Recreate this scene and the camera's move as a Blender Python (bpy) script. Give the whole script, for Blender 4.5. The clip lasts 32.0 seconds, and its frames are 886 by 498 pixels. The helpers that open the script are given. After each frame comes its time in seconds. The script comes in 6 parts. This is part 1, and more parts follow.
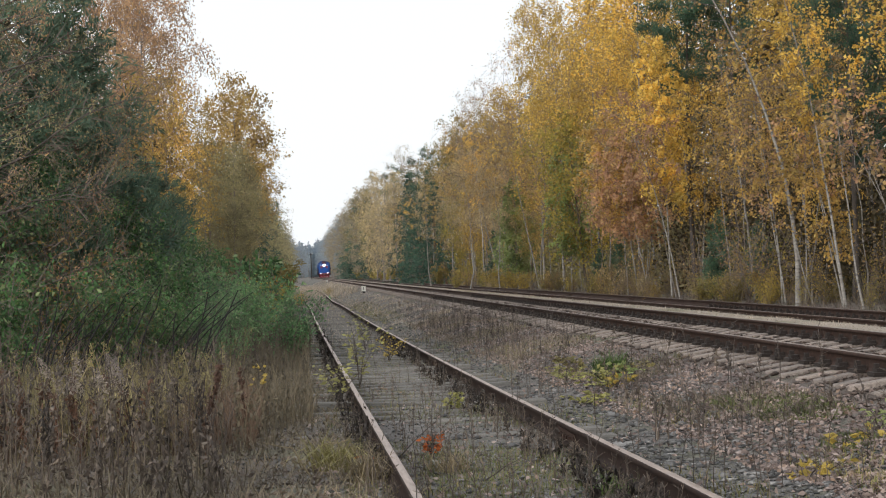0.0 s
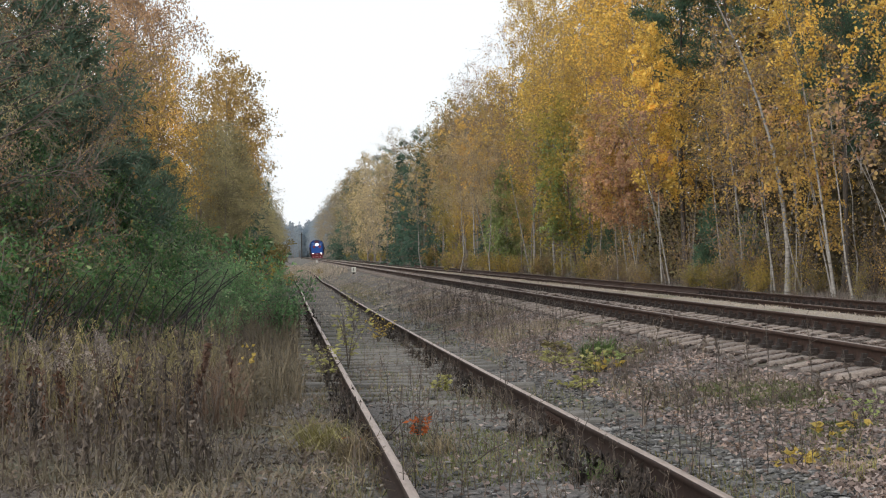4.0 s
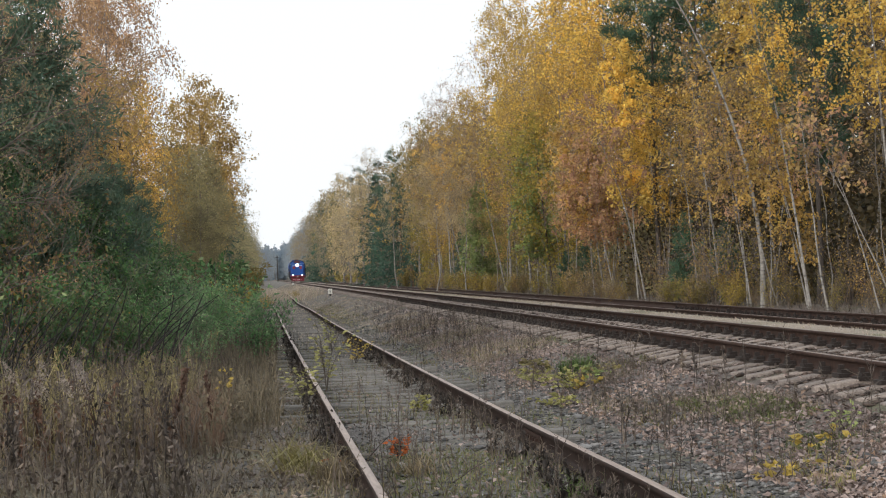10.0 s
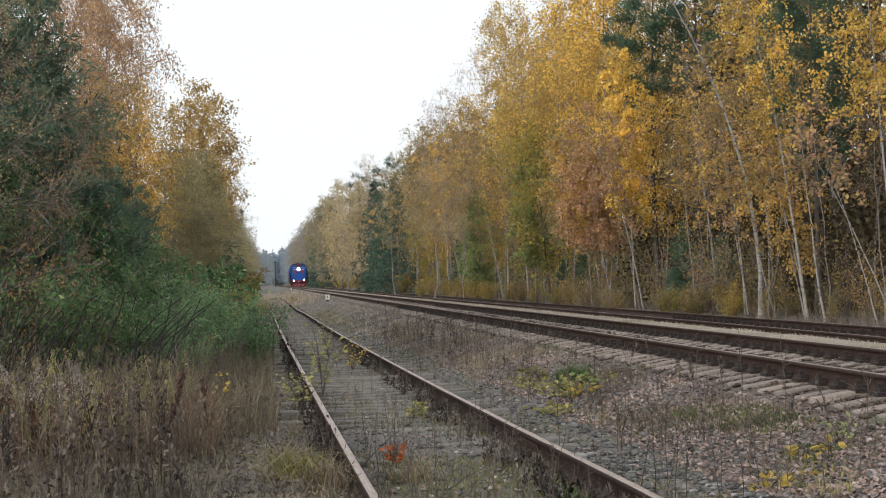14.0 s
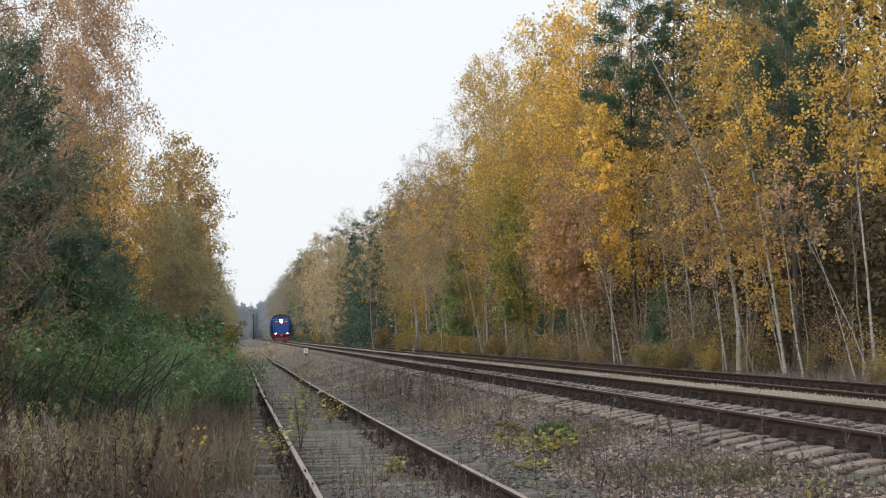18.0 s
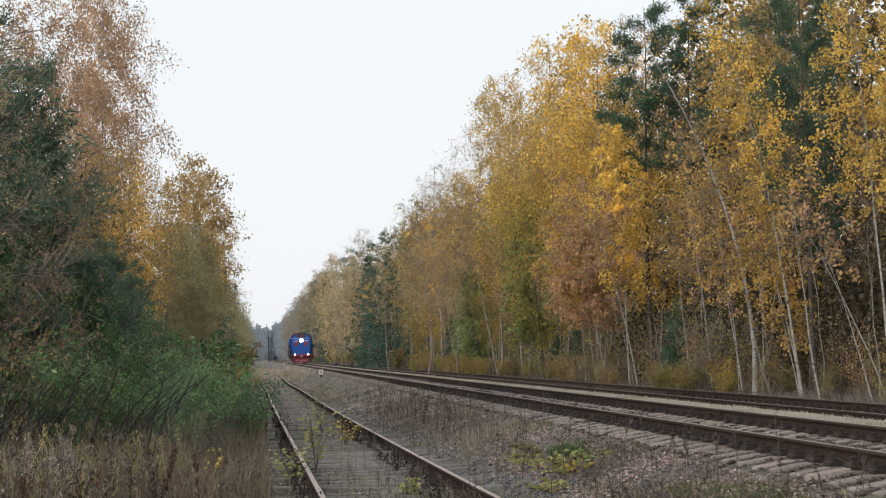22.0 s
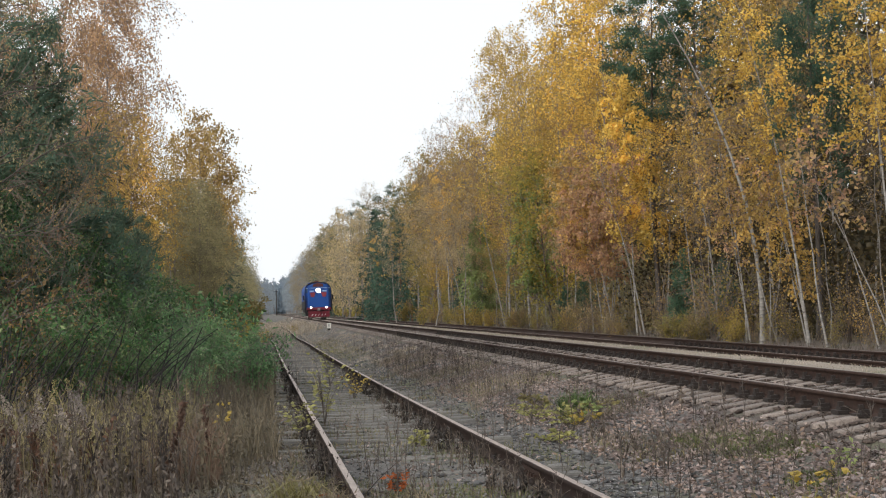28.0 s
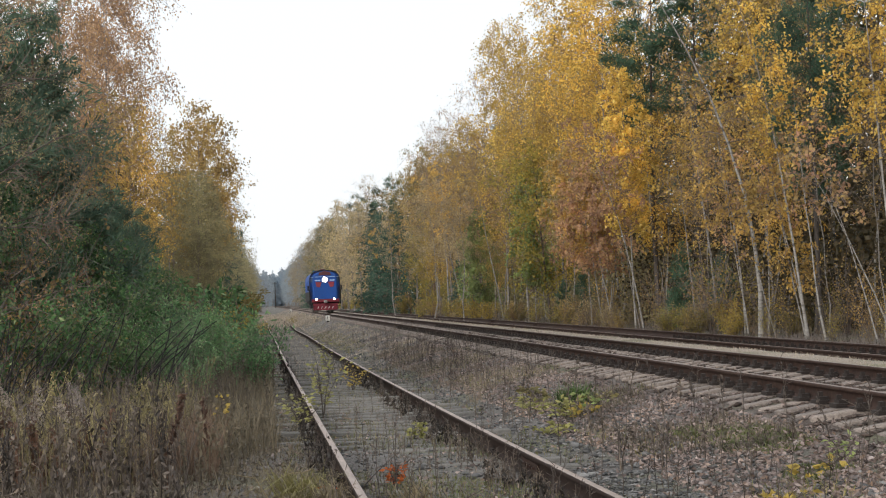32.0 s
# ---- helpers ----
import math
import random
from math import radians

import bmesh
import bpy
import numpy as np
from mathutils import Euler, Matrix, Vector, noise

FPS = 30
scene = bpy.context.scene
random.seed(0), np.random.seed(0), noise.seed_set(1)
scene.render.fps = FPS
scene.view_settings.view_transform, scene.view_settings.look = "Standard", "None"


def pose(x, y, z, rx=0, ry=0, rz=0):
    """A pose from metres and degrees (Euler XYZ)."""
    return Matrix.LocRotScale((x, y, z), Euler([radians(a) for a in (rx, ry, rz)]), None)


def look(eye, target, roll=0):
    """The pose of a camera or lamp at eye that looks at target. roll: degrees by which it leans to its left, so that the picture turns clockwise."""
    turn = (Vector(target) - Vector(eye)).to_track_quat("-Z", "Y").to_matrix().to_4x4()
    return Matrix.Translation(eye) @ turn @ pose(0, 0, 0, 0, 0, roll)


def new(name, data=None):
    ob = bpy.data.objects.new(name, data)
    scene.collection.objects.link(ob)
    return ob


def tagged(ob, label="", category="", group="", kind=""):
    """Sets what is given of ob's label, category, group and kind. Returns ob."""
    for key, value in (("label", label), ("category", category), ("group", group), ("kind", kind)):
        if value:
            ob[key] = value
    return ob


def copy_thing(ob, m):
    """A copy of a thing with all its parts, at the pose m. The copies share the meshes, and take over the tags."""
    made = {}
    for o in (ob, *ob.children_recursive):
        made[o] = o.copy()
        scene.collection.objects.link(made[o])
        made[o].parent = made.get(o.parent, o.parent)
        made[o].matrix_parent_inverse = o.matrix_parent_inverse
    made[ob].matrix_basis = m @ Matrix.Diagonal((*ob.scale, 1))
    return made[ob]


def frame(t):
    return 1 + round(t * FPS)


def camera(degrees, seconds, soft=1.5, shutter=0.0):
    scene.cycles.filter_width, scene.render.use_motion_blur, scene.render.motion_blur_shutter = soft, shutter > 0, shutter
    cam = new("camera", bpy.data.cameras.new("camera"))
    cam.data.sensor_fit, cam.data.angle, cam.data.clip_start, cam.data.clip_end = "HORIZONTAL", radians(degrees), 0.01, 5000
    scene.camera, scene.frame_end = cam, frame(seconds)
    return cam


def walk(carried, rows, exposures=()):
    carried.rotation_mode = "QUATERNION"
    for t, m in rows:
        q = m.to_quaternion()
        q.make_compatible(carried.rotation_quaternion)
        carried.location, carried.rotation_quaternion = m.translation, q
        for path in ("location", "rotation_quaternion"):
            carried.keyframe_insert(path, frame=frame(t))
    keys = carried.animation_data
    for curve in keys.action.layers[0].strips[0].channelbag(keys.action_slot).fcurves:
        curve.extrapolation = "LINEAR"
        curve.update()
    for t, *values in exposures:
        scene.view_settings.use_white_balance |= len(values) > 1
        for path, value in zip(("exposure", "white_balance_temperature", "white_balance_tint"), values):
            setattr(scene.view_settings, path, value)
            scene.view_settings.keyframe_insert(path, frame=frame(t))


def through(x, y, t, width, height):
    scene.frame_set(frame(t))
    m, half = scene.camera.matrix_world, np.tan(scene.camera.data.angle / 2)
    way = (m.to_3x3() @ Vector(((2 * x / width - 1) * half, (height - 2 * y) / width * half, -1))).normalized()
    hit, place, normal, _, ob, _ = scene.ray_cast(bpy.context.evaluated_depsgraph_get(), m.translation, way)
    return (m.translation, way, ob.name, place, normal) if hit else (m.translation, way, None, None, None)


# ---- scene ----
cam = camera(31.28, 32.0, soft=1.12)
EYE = 1.49
# seconds, yaw, pitch, lean to the right: a hand-held camera turning on one spot
ROWS = [
    (0.0, -5.220, 0.762, 2.170),
    (0.5, -5.273, 0.633, 1.838),
    (1.0, -5.344, 0.209, 1.698),
    (1.5, -5.377, 0.092, 1.545),
    (2.0, -5.427, 0.031, 1.489),
    (2.5, -5.466, 0.042, 1.352),
    (3.0, -5.517, -0.020, 1.238),
    (3.5, -5.581, -0.162, 1.131),
    (5.5, -5.268, 1.624, 1.537),
    (6.0, -5.074, 1.476, 1.475),
    (6.5, -5.110, 1.436, 1.682),
    (7.0, -5.490, 1.221, 2.036),
    (7.5, -5.873, 0.987, 2.318),
    (8.0, -5.994, 0.788, 2.415),
    (8.5, -6.103, 0.712, 2.315),
    (9.0, -6.246, 0.724, 2.277),
    (9.5, -6.369, 0.752, 2.278),
    (10.0, -6.435, 0.805, 2.300),
    (10.5, -6.491, 0.838, 2.272),
    (11.0, -6.503, 0.840, 2.213),
    (11.5, -6.453, 0.815, 2.159),
    (12.0, -6.394, 0.754, 2.124),
    (12.5, -6.358, 0.697, 2.022),
    (13.0, -6.364, 0.720, 1.976),
    (13.5, -6.358, 0.773, 1.877),
    (14.0, -6.515, 1.057, 1.644),
    (14.5, -6.821, 1.325, 1.277),
    (15.0, -7.169, 1.720, 1.077),
    (15.5, -7.473, 2.502, 0.967),
    (17.5, -7.308, 2.981, 1.543),
    (18.0, -7.329, 2.992, 1.432),
    (18.5, -7.338, 3.143, 1.283),
    (19.0, -7.236, 3.297, 1.240),
    (19.5, -7.211, 3.349, 1.233),
    (20.0, -7.231, 3.420, 1.189),
    (20.5, -7.122, 3.572, 1.322),
    (21.0, -7.001, 3.684, 1.423),
    (21.5, -6.894, 3.744, 1.512),
    (22.0, -6.805, 3.770, 1.487),
    (22.5, -6.739, 3.764, 1.468),
    (23.0, -6.768, 3.747, 1.494),
    (23.5, -6.787, 3.749, 1.598),
    (24.0, -6.726, 3.630, 1.747),
    (24.5, -6.696, 3.376, 1.685),
    (25.0, -6.698, 3.164, 1.671),
    (25.5, -6.690, 2.873, 1.663),
    (26.0, -6.664, 2.497, 1.819),
    (26.5, -6.625, 2.320, 1.896),
    (28.5, -6.498, 2.016, 2.040),
    (29.0, -6.495, 1.990, 2.032),
    (29.5, -6.513, 1.983, 1.987),
    (30.0, -6.510, 1.983, 1.982),
    (30.5, -6.507, 1.976, 1.959),
    (31.0, -6.518, 1.970, 1.933),
    (31.5, -6.532, 1.898, 1.936),
    (32.0, -6.542, 1.792, 1.925),
]
walk(cam, [(t, pose(0, 0, EYE, 0, 0, yaw) @ pose(0, 0, 0, 90 + pitch) @ pose(0, 0, 0, 0, 0, -lean)) for t, yaw, pitch, lean in ROWS],
     exposures=[(0, 0.0), (13.5, 0.0), (16.0, -0.06), (19.5, -0.14), (23.5, -0.14), (26.5, -0.02), (32.0, 0.0)])

# ---- light: a bright overcast sky ----
SUN_UP, SUN_TURN = 22.0, 229.0
world = bpy.data.worlds.new("overcast")
scene.world = world
world.use_nodes = True
wn, wl = world.node_tree.nodes, world.node_tree.links
sky = wn.new("ShaderNodeTexSky")
sky.sky_type, sky.sun_disc = "NISHITA", False
sky.sun_elevation, sky.sun_rotation = radians(SUN_UP), radians(SUN_TURN)
sky.dust_density, sky.air_density = 4.0, 1.0
dim = wn.new("ShaderNodeMix")
dim.data_type, dim.blend_type = "RGBA", "MULTIPLY"
dim.inputs[0].default_value = 1.0
dim.inputs[7].default_value = (0.12, 0.12, 0.12, 1)
cover = wn.new("ShaderNodeMix")
cover.data_type = "RGBA"
cover.inputs[0].default_value = 0.88
cover.inputs[7].default_value = (0.95, 0.98, 1.01, 1)
wl.new(sky.outputs[0], dim.inputs[6])
wl.new(dim.outputs[2], cover.inputs[6])
wl.new(cover.outputs[2], wn["Background"].inputs[0])
wn["Background"].inputs[1].default_value = 1.15
sun = new("sun", bpy.data.lights.new("sun", "SUN"))
sun.data.energy, sun.data.angle, sun.data.color = 1.85, radians(30), (1.0, 0.99, 0.97)
sun_from = Vector((math.cos(radians(SUN_UP)) * math.sin(radians(SUN_TURN)), math.cos(radians(SUN_UP)) * math.cos(radians(SUN_TURN)), math.sin(radians(SUN_UP))))
sun.matrix_basis = look(sun_from * 80, (0, 0, 0))

# ---- geometry helpers ----
def rng_of(seed):
    return np.random.default_rng(seed)


def to_mesh(name, geos, mat, smooth=False):
    """One mesh from (vertices, faces) pairs, faces as integer arrays of three or four columns."""
    verts, flat, sizes, base = [], [], [], 0
    for v, f in geos:
        v, f = np.asarray(v, float), np.asarray(f, int)
        verts.append(v)
        flat.append((f + base).ravel())
        sizes.append(np.full(len(f), f.shape[1]))
        base += len(v)
    verts, flat, sizes = np.concatenate(verts), np.concatenate(flat), np.concatenate(sizes)
    me = bpy.data.meshes.new(name)
    me.vertices.add(len(verts))
    me.vertices.foreach_set("co", verts.ravel())
    me.loops.add(len(flat))
    me.loops.foreach_set("vertex_index", flat.astype(np.int32))
    me.polygons.add(len(sizes))
    me.polygons.foreach_set("loop_start", (np.cumsum(sizes) - sizes).astype(np.int32))
    if smooth:
        me.polygons.foreach_set("use_smooth", np.ones(len(sizes), bool))
    me.update(calc_edges=True)
    me.materials.append(mat)
    return me


def part(name, data, material, parent, label="", at=None):
    """A mesh object under a thing: data is a bmesh, a mesh or a list of (vertices, faces)."""
    if isinstance(data, bmesh.types.BMesh):
        me = bpy.data.meshes.new(name)
        data.to_mesh(me)
        data.free()
        me.materials.append(material)
    elif isinstance(data, bpy.types.Mesh):
        me = data
    else:
        me = to_mesh(name, data, material)
    ob = new(name, me)
    ob.parent = parent
    if at is not None:
        ob.matrix_basis = at
    if label:
        tagged(ob, label)
    return ob


def thing(name, label, category, group="", m=None, kind=""):
    ob = new(name)
    ob.empty_display_size = 0.2
    tagged(ob, label, category, group, kind)
    if m is not None:
        ob.matrix_basis = m
    return ob


def tube(pts, radii, sides=5):
    """A tapered tube along points."""
    pts, radii = np.asarray(pts, float), np.asarray(radii, float)
    t = np.gradient(pts, axis=0)
    t /= np.linalg.norm(t, axis=1, keepdims=True) + 1e-9
    ref = np.array([0.0, 0.0, 1.0]) if abs(t[0, 2]) < 0.8 else np.array([1.0, 0.0, 0.0])
    u = np.cross(t, ref)
    u /= np.linalg.norm(u, axis=1, keepdims=True) + 1e-9
    w = np.cross(t, u)
    a = np.linspace(0, 2 * np.pi, sides, endpoint=False)
    v = pts[:, None] + radii[:, None, None] * (np.cos(a)[None, :, None] * u[:, None] + np.sin(a)[None, :, None] * w[:, None])
    k = len(pts)
    i, j = np.meshgrid(np.arange(k - 1), np.arange(sides), indexing="ij")
    n = (j + 1) % sides
    f = np.stack([i * sides + j, i * sides + n, (i + 1) * sides + n, (i + 1) * sides + j], -1).reshape(-1, 4)
    return v.reshape(-1, 3), f


def twig(p, q, r):
    """A thin twig as one narrow kite."""
    p, q = np.asarray(p, float), np.asarray(q, float)
    side = np.cross(q - p, (0.31, 0.77, 0.55))
    side = side / (np.linalg.norm(side) + 1e-9) * r
    m = p + (q - p) * 0.3
    return np.array([p, m + side, q, m - side]), np.array([[0, 1, 2, 3]])


def unit(v):
    return v / (np.linalg.norm(v, axis=-1, keepdims=True) + 1e-9)


def leaves(centres, length, width, g, along=None, spread=1.0, fold=0.25):
    """Small pointed leaves, each a kite folded on its midrib, round the centres."""
    n = len(centres)
    u = g.normal(size=(n, 3))
    if along is not None:
        u = along + spread * u
    u = unit(u)
    w = unit(np.cross(u, g.normal(size=(n, 3))))
    s = np.cross(u, w)
    ln = (length * g.uniform(0.65, 1.3, n))[:, None]
    wd = (width * g.uniform(0.7, 1.25, n))[:, None]
    a, b = centres - u * ln * 0.5, centres + u * ln * 0.5
    m = centres - u * ln * 0.08
    v = np.stack([a, m + w * wd * 0.5 + s * wd * fold, b, m - w * wd * 0.5 + s * wd * fold], 1).reshape(-1, 3)
    return v, np.arange(4 * n).reshape(n, 4)


def blades(roots, height, width, lean, g, bend=0.5):
    """Grass blades: bent tapering strips."""
    n = len(roots)
    az = g.uniform(0, 2 * np.pi, n)
    out = np.stack([np.cos(az), np.sin(az), np.zeros(n)], 1) * (lean * g.uniform(0.2, 1.4, n))[:, None]
    side = np.stack([-np.sin(az + g.normal(0, 0.8, n)), np.cos(az), np.zeros(n)], 1)
    h = (height * g.uniform(0.45, 1.15, n))[:, None]
    wd = (width * g.uniform(0.6, 1.4, n))[:, None] * 0.5
    up = np.array([0, 0, 1.0])
    mid = roots + (up * 0.55 + out * 0.4) * h
    tip = roots + (up * (1 - bend * np.linalg.norm(out, axis=1, keepdims=True)) + out) * h
    v = np.stack([roots - side * wd, roots + side * wd, mid + side * wd * 0.8, mid - side * wd * 0.8, tip + side * wd * 0.15, tip - side * wd * 0.15], 1)
    k = 6 * np.arange(n)[:, None]
    return v.reshape(-1, 3), np.concatenate([k + [0, 1, 2, 3], k + [3, 2, 4, 5]])


ICO_V = unit(np.array([(1, 0.2, 0.1), (-0.9, 0.3, 0.2), (0.2, 1, -0.1), (-0.1, -1, 0.2), (0.5, -0.3, 0.9), (-0.5, 0.2, 0.9), (0.1, 0.1, -1.0)]))


def hull_faces(v):
    bm = bmesh.new()
    for p in v:
        bm.verts.new(p)
    bmesh.ops.convex_hull(bm, input=bm.verts)
    bm.verts.index_update()
    f = np.array([[q.index for q in fc.verts] for fc in bm.faces])
    bm.free()
    return f


ICO_F = hull_faces(ICO_V)


def stones(centres, size, g):
    """Angular crushed stones."""
    n = len(centres)
    v = ICO_V[None] * g.uniform(0.7, 1.25, (n, len(ICO_V), 1)) * g.uniform(0.5, 1.5, (n, 1, 3))
    a, b = g.uniform(0, 6.28, n), g.uniform(-0.6, 0.6, n)
    c, s, cb, sb = np.cos(a), np.sin(a), np.cos(b), np.sin(b)
    x = v[..., 0] * cb[:, None] + v[..., 2] * sb[:, None]
    z = -v[..., 0] * sb[:, None] + v[..., 2] * cb[:, None]
    y = v[..., 1]
    v = np.stack([x * c[:, None] - y * s[:, None], x * s[:, None] + y * c[:, None], z * 0.42], -1)
    v = v * (size * np.exp(g.normal(-0.15, 0.42, n)))[:, None, None] * 0.5 + centres[:, None]
    return v.reshape(-1, 3), (ICO_F[None] + len(ICO_V) * np.arange(n)[:, None, None]).reshape(-1, 3)


def box(cx, cy, cz, sx, sy, sz, bevel=0.0):
    bm = bmesh.new()
    bmesh.ops.create_cube(bm, size=1.0, matrix=Matrix.Translation((cx, cy, cz)) @ Matrix.Diagonal((sx, sy, sz, 1)))
    if bevel:
        bmesh.ops.bevel(bm, geom=bm.edges[:], offset=bevel, segments=2, profile=0.6, affect="EDGES")
    return bm


def disc(r, depth, sides=24):
    """A cylinder whose axis is y."""
    bm = bmesh.new()
    bmesh.ops.create_cone(bm, cap_ends=True, segments=sides, radius1=r, radius2=r, depth=depth, matrix=Matrix.Rotation(radians(90), 4, "X"))
    return bm


# ---- materials ----
def material(name):
    m = bpy.data.materials.new(name)
    m.use_nodes = True
    n = m.node_tree.nodes
    return m, n, m.node_tree.links, n["Principled BSDF"]


def ramp(n, l, fac, stops):
    r = n.new("ShaderNodeValToRGB")
    el = r.color_ramp.elements
    while len(el) < len(stops):
        el.new(0.5)
    for e, (p, c) in zip(el, stops):
        e.position, e.color = p, (*c, 1)
    l.new(fac, r.inputs[0])
    return r.outputs[0]


def noise_of(n, l, scale, detail=4, rough=0.6, stretch=None, where="Object"):
    tc = n.new("ShaderNodeTexCoord")
    out = tc.outputs[where]
    if stretch:
        mp = n.new("ShaderNodeMapping")
        mp.inputs["Scale"].default_value = stretch
        l.new(out, mp.inputs[0])
        out = mp.outputs[0]
    t = n.new("ShaderNodeTexNoise")
    t.inputs["Scale"].default_value, t.inputs["Detail"].default_value, t.inputs["Roughness"].default_value = scale, detail, rough
    l.new(out, t.inputs["Vector"])
    return t.outputs[0]


def mixed(n, l, fac, a, b, blend="MIX"):
    m = n.new("ShaderNodeMix")
    m.data_type, m.blend_type = "RGBA", blend
    for s, v in ((0, fac), (6, a), (7, b)):
        if isinstance(v, bpy.types.NodeSocket):
            l.new(v, m.inputs[s])
        elif s == 0:
            m.inputs[0].default_value = v
        else:
            m.inputs[s].default_value = (*v, 1)
    return m.outputs[2]


def bumped(n, l, bsdf, height, strength, distance=0.01):
    b = n.new("ShaderNodeBump")
    b.inputs["Strength"].default_value, b.inputs["Distance"].default_value = strength, distance
    l.new(height, b.inputs["Height"])
    l.new(b.outputs[0], bsdf.inputs["Normal"])


def leaf_material(name, colours, through=0.35, clump=0.8, grain=0.75):
    """Leaves: a tint for each leaf and each clump of leaves, some light coming through."""
    m, n, l, p = material(name)
    geo = n.new("ShaderNodeNewGeometry")
    info = n.new("ShaderNodeObjectInfo")
    c = ramp(n, l, geo.outputs["Random Per Island"], [(i / max(1, len(colours) - 1), q) for i, q in enumerate(colours)])
    v = ramp(n, l, info.outputs["Random"], [(0, (0.84, 0.84, 0.86)), (1, (1.20, 1.17, 1.11))])
    c = mixed(n, l, 1.0, c, v, "MULTIPLY")
    a = noise_of(n, l, grain, 2.5, 0.6)
    c = mixed(n, l, clump, c, ramp(n, l, a, [(0.34, (0.50, 0.50, 0.53)), (0.5, (1.02, 1.01, 0.99)), (0.66, (1.50, 1.46, 1.36))]), "MULTIPLY")
    l.new(c, p.inputs["Base Color"])
    p.inputs["Roughness"].default_value = 0.6
    p.inputs["Specular IOR Level"].default_value = 0.25
    tr = n.new("ShaderNodeBsdfTranslucent")
    l.new(c, tr.inputs[0])
    mx = n.new("ShaderNodeMixShader")
    mx.inputs[0].default_value = through
    l.new(p.outputs[0], mx.inputs[1])
    l.new(tr.outputs[0], mx.inputs[2])
    l.new(mx.outputs[0], n["Material Output"].inputs[0])
    return m


GOLD = leaf_material("golden birch leaves", [(0.70, 0.46, 0.095), (0.49, 0.31, 0.08), (0.84, 0.60, 0.14), (0.90, 0.69, 0.21), (0.60, 0.385, 0.09), (0.84, 0.59, 0.14)], 0.55)
# faded leaf colour, with some distance haze mixed in as extra blue and lightness
FADED_HAZY = leaf_material("faded birch leaves with haze tint", [(0.46, 0.375, 0.22), (0.54, 0.43, 0.25), (0.42, 0.345, 0.22), (0.55, 0.44, 0.24)], 0.48)
AMBER = leaf_material("amber birch leaves", [(0.60, 0.385, 0.12), (0.40, 0.26, 0.10), (0.71, 0.485, 0.15), (0.50, 0.325, 0.105), (0.75, 0.565, 0.19)], 0.5)
RUSSET = leaf_material("russet leaves", [(0.52, 0.305, 0.20), (0.61, 0.39, 0.215), (0.44, 0.265, 0.19), (0.66, 0.48, 0.225)], 0.5)
DULL = leaf_material("dull olive brown leaves", [(0.20, 0.17, 0.06), (0.28, 0.22, 0.07), (0.15, 0.13, 0.055), (0.33, 0.24, 0.07)], 0.35)
MURK = leaf_material("grey olive leaves", [(0.27, 0.245, 0.14), (0.33, 0.295, 0.165), (0.23, 0.215, 0.13), (0.37, 0.32, 0.17)], 0.42)
# near-black leaf tones: the wood's inner shade is put into the colour
GLOOM = leaf_material("undergrowth coloured as deep shade", [(0.06, 0.05, 0.03), (0.10, 0.075, 0.04), (0.045, 0.045, 0.03), (0.14, 0.10, 0.045)], 0.1)
BROWN = leaf_material("thin brown leaves", [(0.32, 0.22, 0.12), (0.43, 0.30, 0.13), (0.24, 0.17, 0.10), (0.52, 0.37, 0.12)], 0.42)
OLIVE = leaf_material("olive leaves", [(0.29, 0.265, 0.075), (0.40, 0.34, 0.09), (0.48, 0.37, 0.09), (0.20, 0.20, 0.06)], 0.45)
GREEN = leaf_material("green leaves", [(0.27, 0.355, 0.15), (0.33, 0.42, 0.175), (0.40, 0.455, 0.185), (0.215, 0.295, 0.13)], 0.52)
YOLKY = leaf_material("clear yellow birch leaves", [(0.66, 0.48, 0.12), (0.52, 0.37, 0.10), (0.78, 0.58, 0.16), (0.82, 0.64, 0.21)], 0.5)
BUSH = leaf_material("dark green bush leaves", [(0.060, 0.135, 0.05), (0.11, 0.22, 0.08), (0.04, 0.092, 0.04), (0.25, 0.30, 0.145)], 0.32, 0.9, 1.1)
HEDGE = leaf_material("grey green bush leaves", [(0.145, 0.29, 0.135), (0.235, 0.40, 0.185), (0.088, 0.19, 0.092), (0.37, 0.46, 0.26)], 0.42, 0.8, 1.2)
PINKISH = leaf_material("pinkish brown birch leaves", [(0.40, 0.255, 0.165), (0.52, 0.34, 0.20), (0.30, 0.20, 0.14), (0.58, 0.38, 0.17)], 0.45)
# tan leaves greyed in their base colour to suggest haze at middle distance
HAZE_TAN = leaf_material("tan leaves tinted with haze", [(0.29, 0.25, 0.175), (0.34, 0.285, 0.19), (0.25, 0.23, 0.18)], 0.35, 0.6)
# bluish air haze of the farthest trees, painted into their leaf colour
HAZE_BLUE = leaf_material("grey leaves tinted with haze", [(0.28, 0.34, 0.40), (0.31, 0.365, 0.41), (0.28, 0.32, 0.365)], 0.5, 0.4)
DEADWEED = leaf_material("grey brown dead weeds", [(0.44, 0.37, 0.31), (0.56, 0.48, 0.41), (0.32, 0.265, 0.225), (0.37, 0.34, 0.235)], 0.3)
OLIVEDRY = leaf_material("olive dry grass", [(0.225, 0.20, 0.096), (0.30, 0.26, 0.13), (0.16, 0.14, 0.07), (0.34, 0.30, 0.17)], 0.25)
DARKSTEM = leaf_material("blackish stems", [(0.03, 0.025, 0.022), (0.05, 0.04, 0.034), (0.022, 0.02, 0.018)], 0.0)
NEEDLE = leaf_material("pine needles", [(0.082, 0.14, 0.10), (0.11, 0.18, 0.128), (0.15, 0.195, 0.128), (0.062, 0.11, 0.082)], 0.27)
